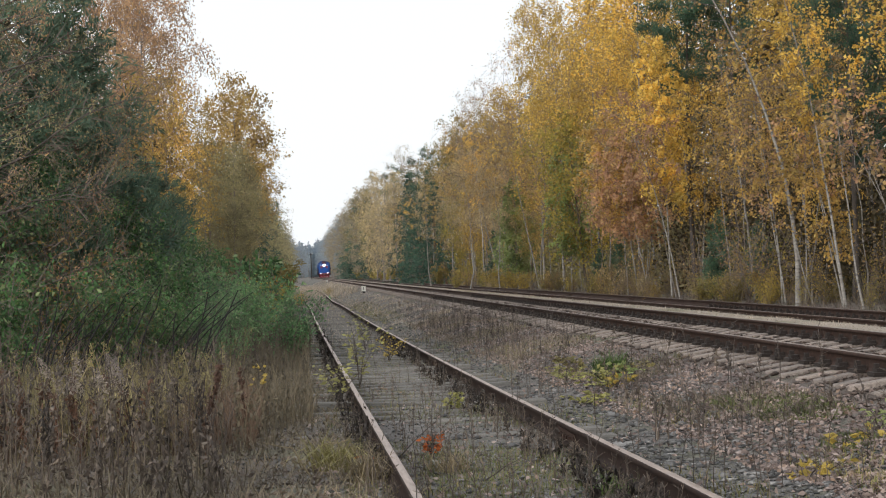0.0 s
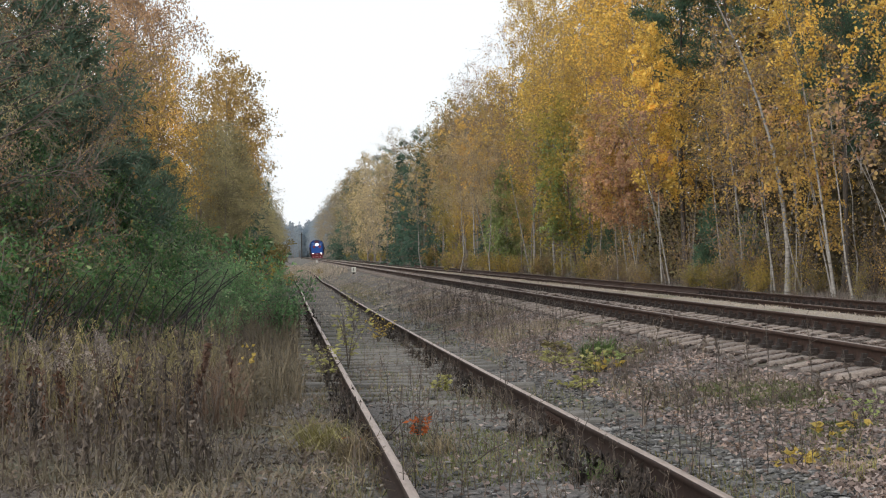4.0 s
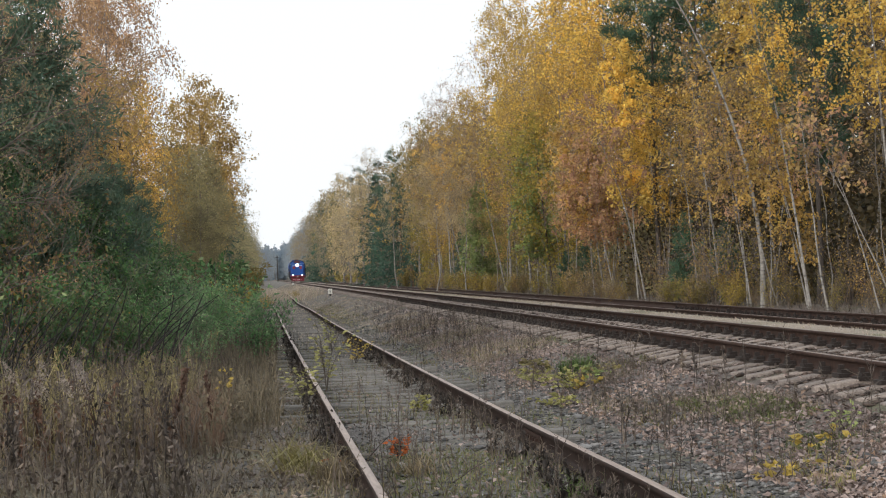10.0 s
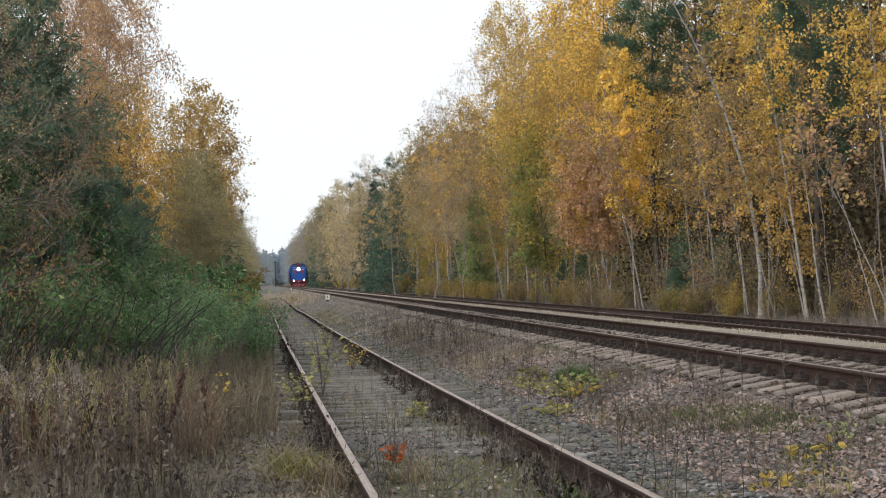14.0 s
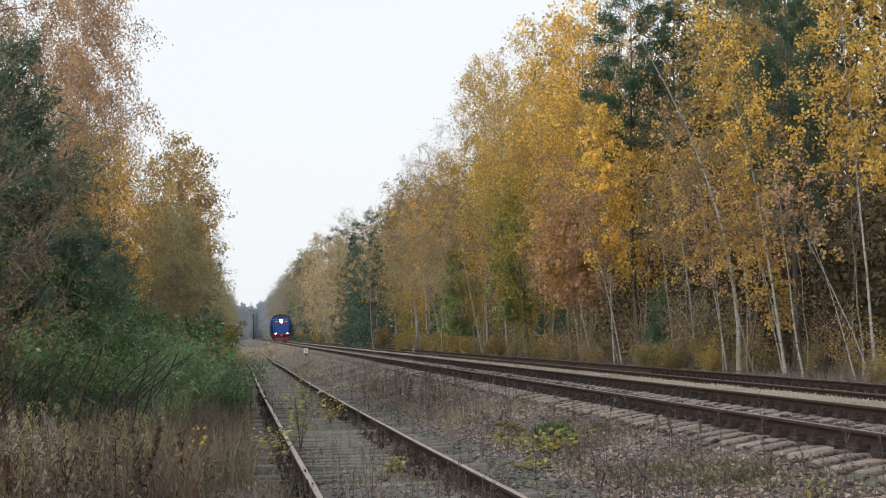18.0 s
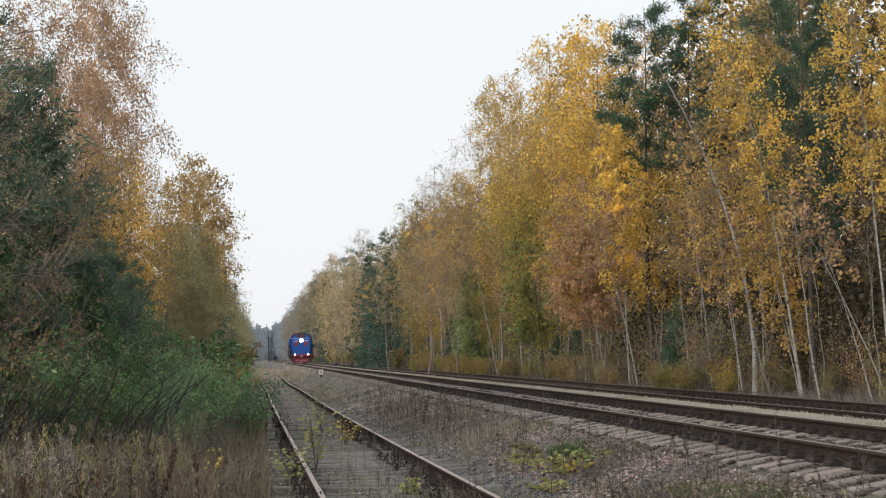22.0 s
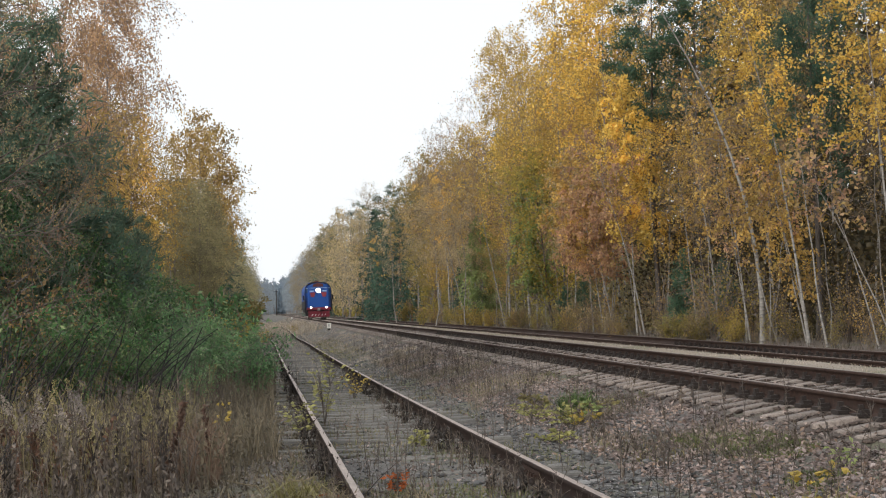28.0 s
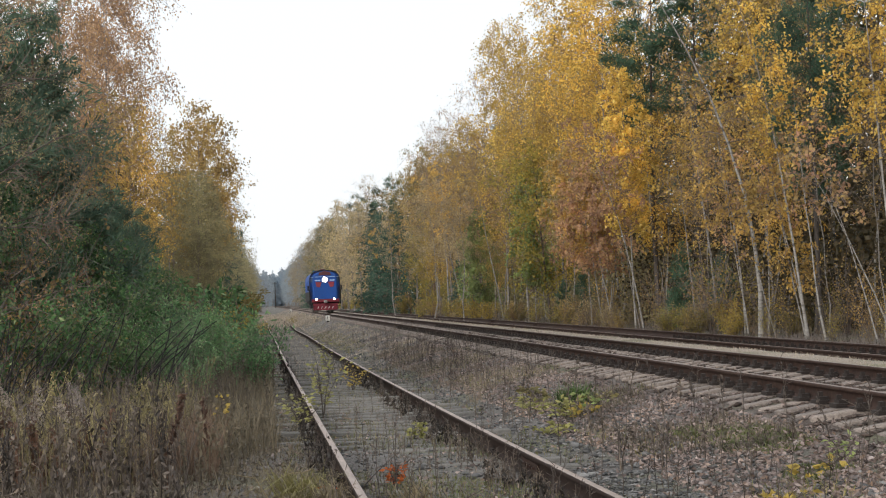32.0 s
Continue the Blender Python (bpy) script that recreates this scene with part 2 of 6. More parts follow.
DEEPPINE = leaf_material("dark pine needles", [(0.052, 0.108, 0.075), (0.075, 0.148, 0.097), (0.10, 0.165, 0.098), (0.042, 0.085, 0.062)], 0.24)
WEEDBROWN = leaf_material("dull brown weeds", [(0.27, 0.22, 0.165), (0.35, 0.29, 0.22), (0.20, 0.16, 0.125), (0.26, 0.235, 0.14)], 0.25)
BRONZE = leaf_material("bronze leaves", [(0.36, 0.25, 0.08), (0.46, 0.33, 0.10), (0.28, 0.19, 0.07), (0.52, 0.38, 0.11)], 0.42)
TAWNY = leaf_material("golden brown leaves", [(0.47, 0.325, 0.13), (0.58, 0.415, 0.155), (0.37, 0.25, 0.11), (0.66, 0.49, 0.18)], 0.45)
SPRUCE = leaf_material("spruce needles", [(0.045, 0.095, 0.07), (0.065, 0.125, 0.09), (0.055, 0.11, 0.08)], 0.12)
YELLOW = leaf_material("bright yellow leaves", [(0.46, 0.34, 0.075), (0.54, 0.41, 0.11), (0.34, 0.25, 0.06)], 0.35)
LIME = leaf_material("yellow green leaves", [(0.28, 0.29, 0.11), (0.39, 0.375, 0.15), (0.19, 0.21, 0.075)], 0.35)
ORANGE = leaf_material("orange red leaves", [(0.50, 0.14, 0.03), (0.42, 0.10, 0.03), (0.55, 0.22, 0.05)], 0.4)
STRAW = leaf_material("straw grass", [(0.28, 0.225, 0.13), (0.20, 0.155, 0.095), (0.38, 0.31, 0.19), (0.14, 0.11, 0.075)], 0.25)
RUSTY = leaf_material("brown dry grass", [(0.14, 0.114, 0.078), (0.195, 0.163, 0.11), (0.10, 0.085, 0.062), (0.205, 0.178, 0.132)], 0.2)
STEM = leaf_material("dark dry stems", [(0.085, 0.068, 0.055), (0.13, 0.105, 0.085), (0.06, 0.05, 0.045), (0.20, 0.165, 0.135)], 0.0)
VERDANT = leaf_material("green grass", [(0.10, 0.165, 0.055), (0.15, 0.22, 0.07), (0.07, 0.12, 0.042), (0.20, 0.25, 0.09)], 0.3)
SEDGE = leaf_material("mossy sedge", [(0.10, 0.125, 0.05), (0.14, 0.165, 0.06), (0.20, 0.205, 0.09), (0.075, 0.095, 0.04)], 0.25)
TURF = leaf_material("low grass", [(0.12, 0.15, 0.05), (0.20, 0.19, 0.08), (0.28, 0.23, 0.11), (0.09, 0.11, 0.04)], 0.25)
FLUFF = leaf_material("grey seed fluff", [(0.27, 0.23, 0.205), (0.36, 0.315, 0.28), (0.20, 0.17, 0.15)], 0.2)
DOCK = leaf_material("red brown dock", [(0.075, 0.042, 0.03), (0.105, 0.06, 0.042), (0.05, 0.032, 0.025)], 0.1)
REDDRY = leaf_material("red brown dry grass", [(0.15, 0.10, 0.07), (0.20, 0.135, 0.095), (0.11, 0.075, 0.055), (0.22, 0.165, 0.12)], 0.2)
SEDGY = leaf_material("yellow olive grass", [(0.21, 0.195, 0.075), (0.29, 0.265, 0.105), (0.35, 0.31, 0.15), (0.145, 0.14, 0.055)], 0.3)
MULCH = leaf_material("dark leaf mulch", [(0.15, 0.115, 0.09), (0.21, 0.165, 0.135), (0.10, 0.08, 0.065), (0.27, 0.225, 0.19)], 0.1)
LITTER = leaf_material("fallen leaves", [(0.205, 0.16, 0.145), (0.315, 0.25, 0.23), (0.13, 0.10, 0.09), (0.40, 0.325, 0.30), (0.23, 0.155, 0.11)], 0.1)


def bark_birch():
    m, n, l, p = material("birch bark")
    a = noise_of(n, l, 3.0, 5, 0.7, (6, 6, 1.2))
    b = noise_of(n, l, 1.0, 4, 0.6, (3, 3, 14))
    c = ramp(n, l, b, [(0.35, (0.06, 0.05, 0.045)), (0.46, (0.25, 0.235, 0.215)), (0.7, (0.40, 0.375, 0.34))])
    c = mixed(n, l, ramp(n, l, a, [(0.45, (0, 0, 0)), (0.75, (0.7, 0.7, 0.7))]), c, (0.22, 0.18, 0.15))
    l.new(c, p.inputs["Base Color"])
    p.inputs["Roughness"].default_value = 0.75
    bumped(n, l, p, b, 0.5)
    return m


def bark(name, dark, light):
    m, n, l, p = material(name)
    a = noise_of(n, l, 5.0, 6, 0.7, (4, 4, 0.8))
    l.new(ramp(n, l, a, [(0.3, dark), (0.7, light)]), p.inputs["Base Color"])
    p.inputs["Roughness"].default_value = 0.9
    bumped(n, l, p, a, 0.8, 0.02)
    return m


BIRCH = bark_birch()
TWIG = bark("birch twigs", (0.10, 0.075, 0.064), (0.27, 0.22, 0.19))
PINE = bark("pine bark", (0.10, 0.07, 0.05), (0.24, 0.155, 0.105))
DARKBARK = bark("dark limb bark", (0.035, 0.028, 0.024), (0.12, 0.10, 0.085))
BLACKBARK = bark("blackish stem bark", (0.006, 0.005, 0.005), (0.022, 0.019, 0.017))
GREY = bark("grey bark", (0.12, 0.10, 0.09), (0.32, 0.29, 0.26))


def stone_material(name, colours):
    m, n, l, p = material(name)
    geo = n.new("ShaderNodeNewGeometry")
    c = ramp(n, l, geo.outputs["Random Per Island"], [(i / (len(colours) - 1), q) for i, q in enumerate(colours)])
    a = noise_of(n, l, 60, 4, 0.7)
    c = mixed(n, l, 0.55, c, ramp(n, l, a, [(0.3, (0.5, 0.5, 0.5)), (0.7, (1.3, 1.3, 1.3))]), "MULTIPLY")
    l.new(c, p.inputs["Base Color"])
    p.inputs["Roughness"].default_value = 0.9
    bumped(n, l, p, a, 0.4, 0.005)
    return m


BALLAST = stone_material("grey crushed stone", [(0.032, 0.032, 0.032), (0.10, 0.098, 0.096), (0.19, 0.184, 0.178), (0.05, 0.049, 0.048), (0.34, 0.325, 0.31)])
BALLAST_BROWN = stone_material("oil-brown crushed stone", [(0.045, 0.031, 0.025), (0.085, 0.06, 0.048), (0.12, 0.087, 0.07), (0.035, 0.026, 0.022), (0.18, 0.135, 0.112)])
BALLAST_PINK = stone_material("pinkish crushed stone", [(0.055, 0.042, 0.038), (0.20, 0.155, 0.14), (0.30, 0.24, 0.215), (0.06, 0.048, 0.044), (0.41, 0.34, 0.315)])


def ground_material():
    m, n, l, p = material("trackside ground")
    tc = n.new("ShaderNodeNewGeometry")
    xyz = n.new("ShaderNodeSeparateXYZ")
    l.new(tc.outputs["Position"], xyz.inputs[0])
    fine = noise_of(n, l, 22, 6, 0.75)
    mid = noise_of(n, l, 1.6, 5, 0.65)
    big = noise_of(n, l, 0.35, 4, 0.6)
    soil = ramp(n, l, fine, [(0.3, (0.05, 0.041, 0.034)), (0.5, (0.13, 0.106, 0.089)), (0.72, (0.24, 0.205, 0.18))])
    grit = ramp(n, l, fine, [(0.3, (0.045, 0.040, 0.037)), (0.5, (0.125, 0.113, 0.104)), (0.72, (0.27, 0.245, 0.225))])
    moss = ramp(n, l, fine, [(0.3, (0.05, 0.06, 0.025)), (0.7, (0.17, 0.18, 0.08))])
    dry = ramp(n, l, fine, [(0.3, (0.18, 0.145, 0.115)), (0.7, (0.40, 0.345, 0.28))])
    wob = n.new("ShaderNodeMath")
    wob.operation = "MULTIPLY_ADD"
    wob.inputs[1].default_value = 1.2
    l.new(mid, wob.inputs[0])
    l.new(xyz.outputs[0], wob.inputs[2])

    def band(a, b, soft):
        r = n.new("ShaderNodeMapRange")
        r.inputs["From Min"].default_value, r.inputs["From Max"].default_value = a - soft, a + soft
        l.new(wob.outputs[0], r.inputs[0])
        s = n.new("ShaderNodeMapRange")
        s.inputs["From Min"].default_value, s.inputs["From Max"].default_value = b + soft, b - soft
        l.new(wob.outputs[0], s.inputs[0])
        k = n.new("ShaderNodeMath")
        k.operation = "MULTIPLY"
        l.new(r.outputs[0], k.inputs[0])
        l.new(s.outputs[0], k.inputs[1])
        return k.outputs[0]

    c = mixed(n, l, band(0.3, 9.2, 0.4), soil, grit)
    oily = ramp(n, l, fine, [(0.3, (0.035, 0.025, 0.020)), (0.5, (0.085, 0.062, 0.05)), (0.72, (0.19, 0.145, 0.12))])
    c = mixed(n, l, band(5.25, 8.15, 0.2), c, oily)
    c = mixed(n, l, band(8.2, 10.6, 0.25), c, dry)
    c = mixed(n, l, ramp(n, l, big, [(0.5, (0, 0, 0)), (0.66, (0.75, 0.75, 0.75))]), c, moss)
    l.new(c, p.inputs["Base Color"])
    p.inputs["Roughness"].default_value = 0.95
    bumped(n, l, p, fine, 0.7, 0.03)
    return m


GROUND = ground_material()


def rust(name="rusty rail steel", tone=1.0):
    m, n, l, p = material(name)
    a = noise_of(n, l, 14, 5, 0.7)
    b = noise_of(n, l, 2.2, 3, 0.6)
    c = ramp(n, l, a, [(q, tuple(tone * w for w in e)) for q, e in ((0.3, (0.024, 0.014, 0.011)), (0.6, (0.057, 0.032, 0.024)), (0.8, (0.10, 0.058, 0.043)))])
    c = mixed(n, l, ramp(n, l, b, [(0.4, (0, 0, 0)), (0.8, (0.5, 0.5, 0.5))]), c, tuple(tone * w for w in (0.08, 0.055, 0.045)))
    l.new(c, p.inputs["Base Color"])
    p.inputs["Roughness"].default_value = 0.75
    p.inputs["Specular IOR Level"].default_value = 0.2
    bumped(n, l, p, a, 0.3, 0.003)
    return m


def worn_top(name, tone):
    m, n, l, p = material(name)
    a = noise_of(n, l, 10, 4, 0.6, (4, 0.6, 4))
    l.new(ramp(n, l, a, [(0.3, tuple(0.6 * q for q in tone)), (0.7, tone)]), p.inputs["Base Color"])
    p.inputs["Metallic"].default_value = 0.4
    p.inputs["Roughness"].default_value = 0.5
    return m


RUST = rust(tone=0.85)
RUST_OLD = rust("dark pitted rail steel", 0.5)
RAILTOP = worn_top("worn rail head", (0.27, 0.21, 0.18))
RAILTOP_OLD = worn_top("dull rail head", (0.42, 0.33, 0.28))


def speckled(name, dark, light, scale, roughness=0.85, stretch=None, bump=0.4):
    m, n, l, p = material(name)
    a = noise_of(n, l, scale, 6, 0.7, stretch)
    b = noise_of(n, l, scale * 0.12, 3, 0.6)
    info = n.new("ShaderNodeObjectInfo")
    c = ramp(n, l, a, [(0.3, dark), (0.7, light)])
    c = mixed(n, l, 0.5, c, ramp(n, l, b, [(0.3, (0.55, 0.55, 0.55)), (0.7, (1.3, 1.3, 1.3))]), "MULTIPLY")
    c = mixed(n, l, 1.0, c, ramp(n, l, info.outputs["Random"], [(0, (0.78, 0.78, 0.78)), (1, (1.15, 1.13, 1.1))]), "MULTIPLY")
    l.new(c, p.inputs["Base Color"])
    p.inputs["Roughness"].default_value = roughness
    bumped(n, l, p, a, bump, 0.006)
    return m


CONCRETE = speckled("weathered concrete", (0.12, 0.097, 0.083), (0.33, 0.275, 0.24), 30)
OLDWOOD = speckled("grey rotten wood", (0.052, 0.049, 0.044), (0.255, 0.24, 0.22), 12, 0.9, (0.5, 8, 8), 0.9)
PALE = speckled("whitewashed concrete", (0.62, 0.61, 0.58), (0.80, 0.79, 0.76), 14, 0.8)
POLEWOOD = speckled("dark pole wood", (0.02, 0.018, 0.016), (0.055, 0.047, 0.04), 6, 0.9, (6, 6, 0.6))


def paint(name, colour, roughness=0.45, dirt=0.35):
    m, n, l, p = material(name)
    a = noise_of(n, l, 2.5, 5, 0.65)
    l.new(mixed(n, l, ramp(n, l, a, [(0.45, (0, 0, 0)), (0.8, (dirt, dirt, dirt))]), colour, (0.07, 0.06, 0.055)), p.inputs["Base Color"])
    p.inputs["Roughness"].default_value = roughness
    return m


BLUE = paint("blue engine paint", (0.004, 0.072, 0.33), 0.55, 0.25)
RED = paint("red engine paint", (0.19, 0.014, 0.03))
CHEVRON = paint("bright red paint", (0.26, 0.035, 0.05))
MAROON = paint("maroon roof paint", (0.10, 0.025, 0.025))
CLAMP = paint("dark rusty clamp", (0.022, 0.015, 0.012), 0.85, 0.3)
BLACK = paint("black underframe", (0.015, 0.015, 0.017), 0.7)
WHITE = paint("white paint", (0.75, 0.75, 0.75))
SKYBLUE = paint("pale blue stripe", (0.35, 0.50, 0.75))
STEEL = paint("bare steel", (0.25, 0.24, 0.23), 0.4)
GLASS = bpy.data.materials.new("cab glass")
GLASS.use_nodes = True
gp = GLASS.node_tree.nodes["Principled BSDF"]
gp.inputs["Base Color"].default_value, gp.inputs["Roughness"].default_value = (0.05, 0.10, 0.20, 1), 0.1


def lamp_material(name, colour, power):
    m, n, l, p = material(name)
    p.inputs["Base Color"].default_value = (*colour, 1)
    p.inputs["Emission Color"].default_value = (*colour, 1)
    p.inputs["Emission Strength"].default_value = power
    return m


HEADLIGHT = lamp_material("lit headlight", (1.0, 0.97, 0.92), 14.0)
MARKER = lamp_material("lit marker lamp", (1.0, 0.96, 0.9), 6.0)

# ---- the ground: one sheet with the beds of three tracks ----
SIDE, MAIN, FAR = 1.42, 6.10, 10.75   # middles of the three tracks
GAUGE = 1.52
RAIL_H = 0.165


def sink(y):
    """The old siding sags away along its length."""
    y = np.asarray(y, float)
    return -0.27 * (1 - np.exp(-np.maximum(y - 9, 0) / 26)) - 0.05 * np.exp(-((y - 94) / 11.0) ** 2) + 0.05 * np.clip((y - 100) / 25, 0, 1)


def side_x(y):
    y = np.asarray(y, float)
    return SIDE + 0.035 - 0.0031 * y + 0.02 * np.sin(y / 9.0) * np.clip((y - 20) / 60, 0, 1)


PX = np.array([-4000, -30, -8, -3, -0.3, 0.3, 2.8, 3.4, 4.1, 4.5, 4.78, 5.15, 5.7, 6.5, 7.0, 7.42, 7.9, 8.2, 8.9, 9.6, 12.0, 12.6, 16, 40, 4000])
PZ = np.array([0.3, 0.3, 0.15, 0.05, 0.02, 0.0, 0.0, 0.05, 0.15, 0.235, 0.292, 0.350, 0.350, 0.350, 0.356, 0.330, 0.36, 0.375, 0.37, 0.18, 0.15, 0.20, 0.25, 0.4, 0.4])


def ground_z(x, y):
    x, y = np.asarray(x, float), np.asarray(y, float)
    z = np.interp(x, PX, PZ)
    k = np.clip((3.9 - x) / 1.2, 0, 1) * np.clip((x + 12) / 8, 0, 1)
    z = z + sink(y) * k
    rough = 0.035 * np.sin(x * 2.1 + 1.3 * np.sin(y * 0.8)) * np.sin(y * 1.3 + 0.7 * x) + 0.02 * np.sin(x * 5.3 + y * 3.1) * np.sin(y * 4.7 - x * 2.0)
    bed = np.clip(np.abs(x - MAIN) - 1.5, 0, 0.6) / 0.6
    bed = bed * np.where(x > MAIN, np.clip((x - 12) / 1.5, 0, 1), 1)
    return z + rough * (0.2 + 0.8 * bed) * np.clip(np.abs(x - side_x(y)) - 0.4, 0.3, 1)


def ground():
    xs = np.concatenate([[-4000, -1500, -600, -250, -120, -60, -40, -30, -24, -19, -15], np.arange(-12, 16.01, 0.16), [17, 19, 22, 26, 32, 40, 60, 120, 250, 600, 1500, 4000]])
    ys = np.concatenate([[-4000, -1000, -300, -100, -40, -15, -5, 0, 4, 6.5], np.arange(8, 45, 0.22), np.arange(45, 100, 0.8), np.arange(100, 300, 5), np.arange(300, 700, 25), [800, 1000, 1500, 4000]])
    X, Y = np.meshgrid(xs, ys)
    Z = ground_z(X, Y)
    v = np.stack([X, Y, Z], -1).reshape(-1, 3)
    nx = len(xs)
    i, j = np.meshgrid(np.arange(len(ys) - 1), np.arange(nx - 1), indexing="ij")
    f = np.stack([i * nx + j, i * nx + j + 1, (i + 1) * nx + j + 1, (i + 1) * nx + j], -1).reshape(-1, 4)
    ob = new("ground", to_mesh("ground", [(v, f)], GROUND, True))
    tagged(ob, "brown gravelly trackside ground with moss and soil", "ground", kind="structure")


ground()


# ---- tracks ----
def rail_profile():
    h = RAIL_H
    half = [(0.066, 0), (0.066, 0.011), (0.02, 0.028), (0.009, 0.045), (0.009, h - 0.05), (0.014, h - 0.042), (0.036, h - 0.034), (0.036, h - 0.008), (0.028, h)]
    return half + [(-x, z) for x, z in reversed(half)]


def rail_mesh(name, line, top, steel):
    """The rail's profile drawn along a line of (x, y, z); the head's top has its own worn face."""
    prof = np.array(rail_profile())
    k, n = len(line), len(prof)
    v = np.zeros((k, n, 3))
    v[:, :, 0] = line[:, 0, None] + prof[None, :, 0]
    v[:, :, 1] = line[:, 1, None]
    v[:, :, 2] = line[:, 2, None] + prof[None, :, 1]
    i, j = np.meshgrid(np.arange(k - 1), np.arange(n), indexing="ij")
    q = (j + 1) % n
    f = np.stack([i * n + j, (i + 1) * n + j, (i + 1) * n + q, i * n + q], -1).reshape(-1, 4)
    me = to_mesh(name, [(v.reshape(-1, 3), f)], steel)
    me.materials.append(top)
    idx = np.tile((np.arange(n) == n // 2 - 1).astype(np.int32), k - 1)
    me.polygons.foreach_set("material_index", idx)
    return me


def tie_mesh(name, mat, length, width, height, dip=0.0):
    """A sleeper with chamfered edges; a concrete one is lower in the middle."""
    xs = np.array([-0.5, -0.49, -0.355, -0.22, -0.14, 0.14, 0.22, 0.355, 0.49, 0.5]) * length
    tops = np.array([-0.012 - 2 * dip, -2 * dip, -0.2 * dip, 0, -dip, -dip, 0, -0.2 * dip, -2 * dip, -0.012 - 2 * dip])
    v = []
    for x, t in zip(xs, tops):
        v += [(x, -width / 2, -height), (x, -width / 2 * 0.94, t - 0.012), (x, -width / 2 * 0.84, t), (x, width / 2 * 0.84, t), (x, width / 2 * 0.94, t - 0.012), (x, width / 2, -height)]
    f = []
    for i in range(len(xs) - 1):
        for j in range(5):
            f.append((i * 6 + j, (i + 1) * 6 + j, (i + 1) * 6 + j + 1, i * 6 + j + 1))
    e = (len(xs) - 1) * 6
    caps = [(0, 1, 4, 5), (1, 2, 3, 4), (e + 5, e + 4, e + 1, e), (e + 4, e + 3, e + 2, e + 1)]
    return to_mesh(name, [(np.array(v), np.array(f + caps))], mat)


def clip_mesh():
    """A rail fastening on one side of the foot: pad, clamp and bolt."""
    bm = bmesh.new()
    for cx, cz, sx, sy, sz in ((0.02, 0.012, 0.12, 0.19, 0.035), (0.0, 0.042, 0.085, 0.12, 0.04), (0.02, 0.07, 0.045, 0.05, 0.07)):
        bmesh.ops.create_cube(bm, size=1.0, matrix=Matrix.Translation((cx, 0, cz)) @ Matrix.Diagonal((sx, sy, sz, 1)))
    me = bpy.data.meshes.new("fastening")
    bm.to_mesh(me)
    bm.free()
    me.materials.append(CLAMP)
    return me


CLIP = clip_mesh()


def fishplate_mesh():
    bm = bmesh.new()
    for s in (-1, 1):
        bmesh.ops.create_cube(bm, size=1.0, matrix=Matrix.Translation((s * 0.022, 0, 0.075)) @ Matrix.Diagonal((0.022, 0.8, 0.085, 1)))
        for k in (-0.3, -0.18, -0.06, 0.06, 0.18, 0.3):
            bmesh.ops.create_cube(bm, size=1.0, matrix=Matrix.Translation((s * 0.045, k, 0.075)) @ Matrix.Diagonal((0.03, 0.032, 0.032, 1)))
    me = bpy.data.meshes.new("fishplate")
    bm.to_mesh(me)
    bm.free()
    me.materials.append(RUST)
    return me


FISHPLATE = fishplate_mesh()


def flat_base(z):
    return lambda y: np.full(np.shape(y), z)


def lay_ties(t, mesh, xs_of, z_of, start, step, near_n, end, clip_n, g, tilt=1.0):
    y, k, rest = start, 0, []
    src = np.array([v.co[:] for v in mesh.vertices])
    polys = np.array([p.vertices[:] for p in mesh.polygons])
    back = int((start + 40) / step)
    for j in range(1, back):
        m = pose(float(xs_of(start - j * step)), start - j * step, float(z_of(start - j * step)))
        rest.append((src + np.array(m.translation), polys))
    while y < end:
        x, z = float(xs_of(y)), float(z_of(y))
        m = pose(x + g.normal(0, 0.015), y + g.normal(0, 0.012), z + g.normal(0, 0.006), 0, g.normal(0, 0.3) * tilt, g.normal(0, 0.7) * tilt)
        if k < near_n:
            part("sleeper", mesh, None, t, at=m)
        else:
            rest.append((src @ np.array(m.to_3x3()).T + np.array(m.translation), polys))
        if k < clip_n:
            for s in (-1, 1):
                for o in (-1, 1):
                    part("fastening", CLIP, None, t, at=pose(x + s * (GAUGE / 2 + 0.036) + o * 0.085, y, z, 0, 0, 0 if o > 0 else 180))
        y += step
        k += 1
    if rest:
        ob = part("sleeper_row", rest, mesh.materials[0], t, "row of sleepers far along the track")
        tagged(ob, kind="stuff")


def build_tracks():
    main = track_of("rusty main railway track on concrete sleepers in ballast", lambda y: np.full(np.shape(y), MAIN), flat_base(0.385), -40.0, 900, RAILTOP, 51.0)
    far = track_of("rusty second railway track half sunk in dry grass", lambda y: np.full(np.shape(y), FAR), flat_base(0.17), -40.0, 900, RAILTOP, 57.0)
    old = track_of("disused overgrown siding with dull rails and rotten sleepers", side_x, lambda y: 0.03 + sink(y), -40.0, 165, RAILTOP_OLD, 53.2, RUST_OLD)
    concrete = tie_mesh("sleeper", CONCRETE, 2.64, 0.20, 0.2, 0.030)
    wood = tie_mesh("sleeper", OLDWOOD, 2.7, 0.24, 0.16)
    lay_ties(main, concrete, lambda y: MAIN, lambda y: 0.385, 8.0, 0.5, 280, 420, 110, rng_of(5))
    lay_ties(far, concrete, lambda y: FAR, lambda y: 0.165, 14.0, 0.5, 90, 300, 60, rng_of(6))
    lay_ties(old, wood, side_x, lambda y: -0.006 + 0.045 * float(np.clip((y - 13) / 7, 0, 1)) + sink(y), 7.0, 0.58, 200, 150, 0, rng_of(7), 3.2)


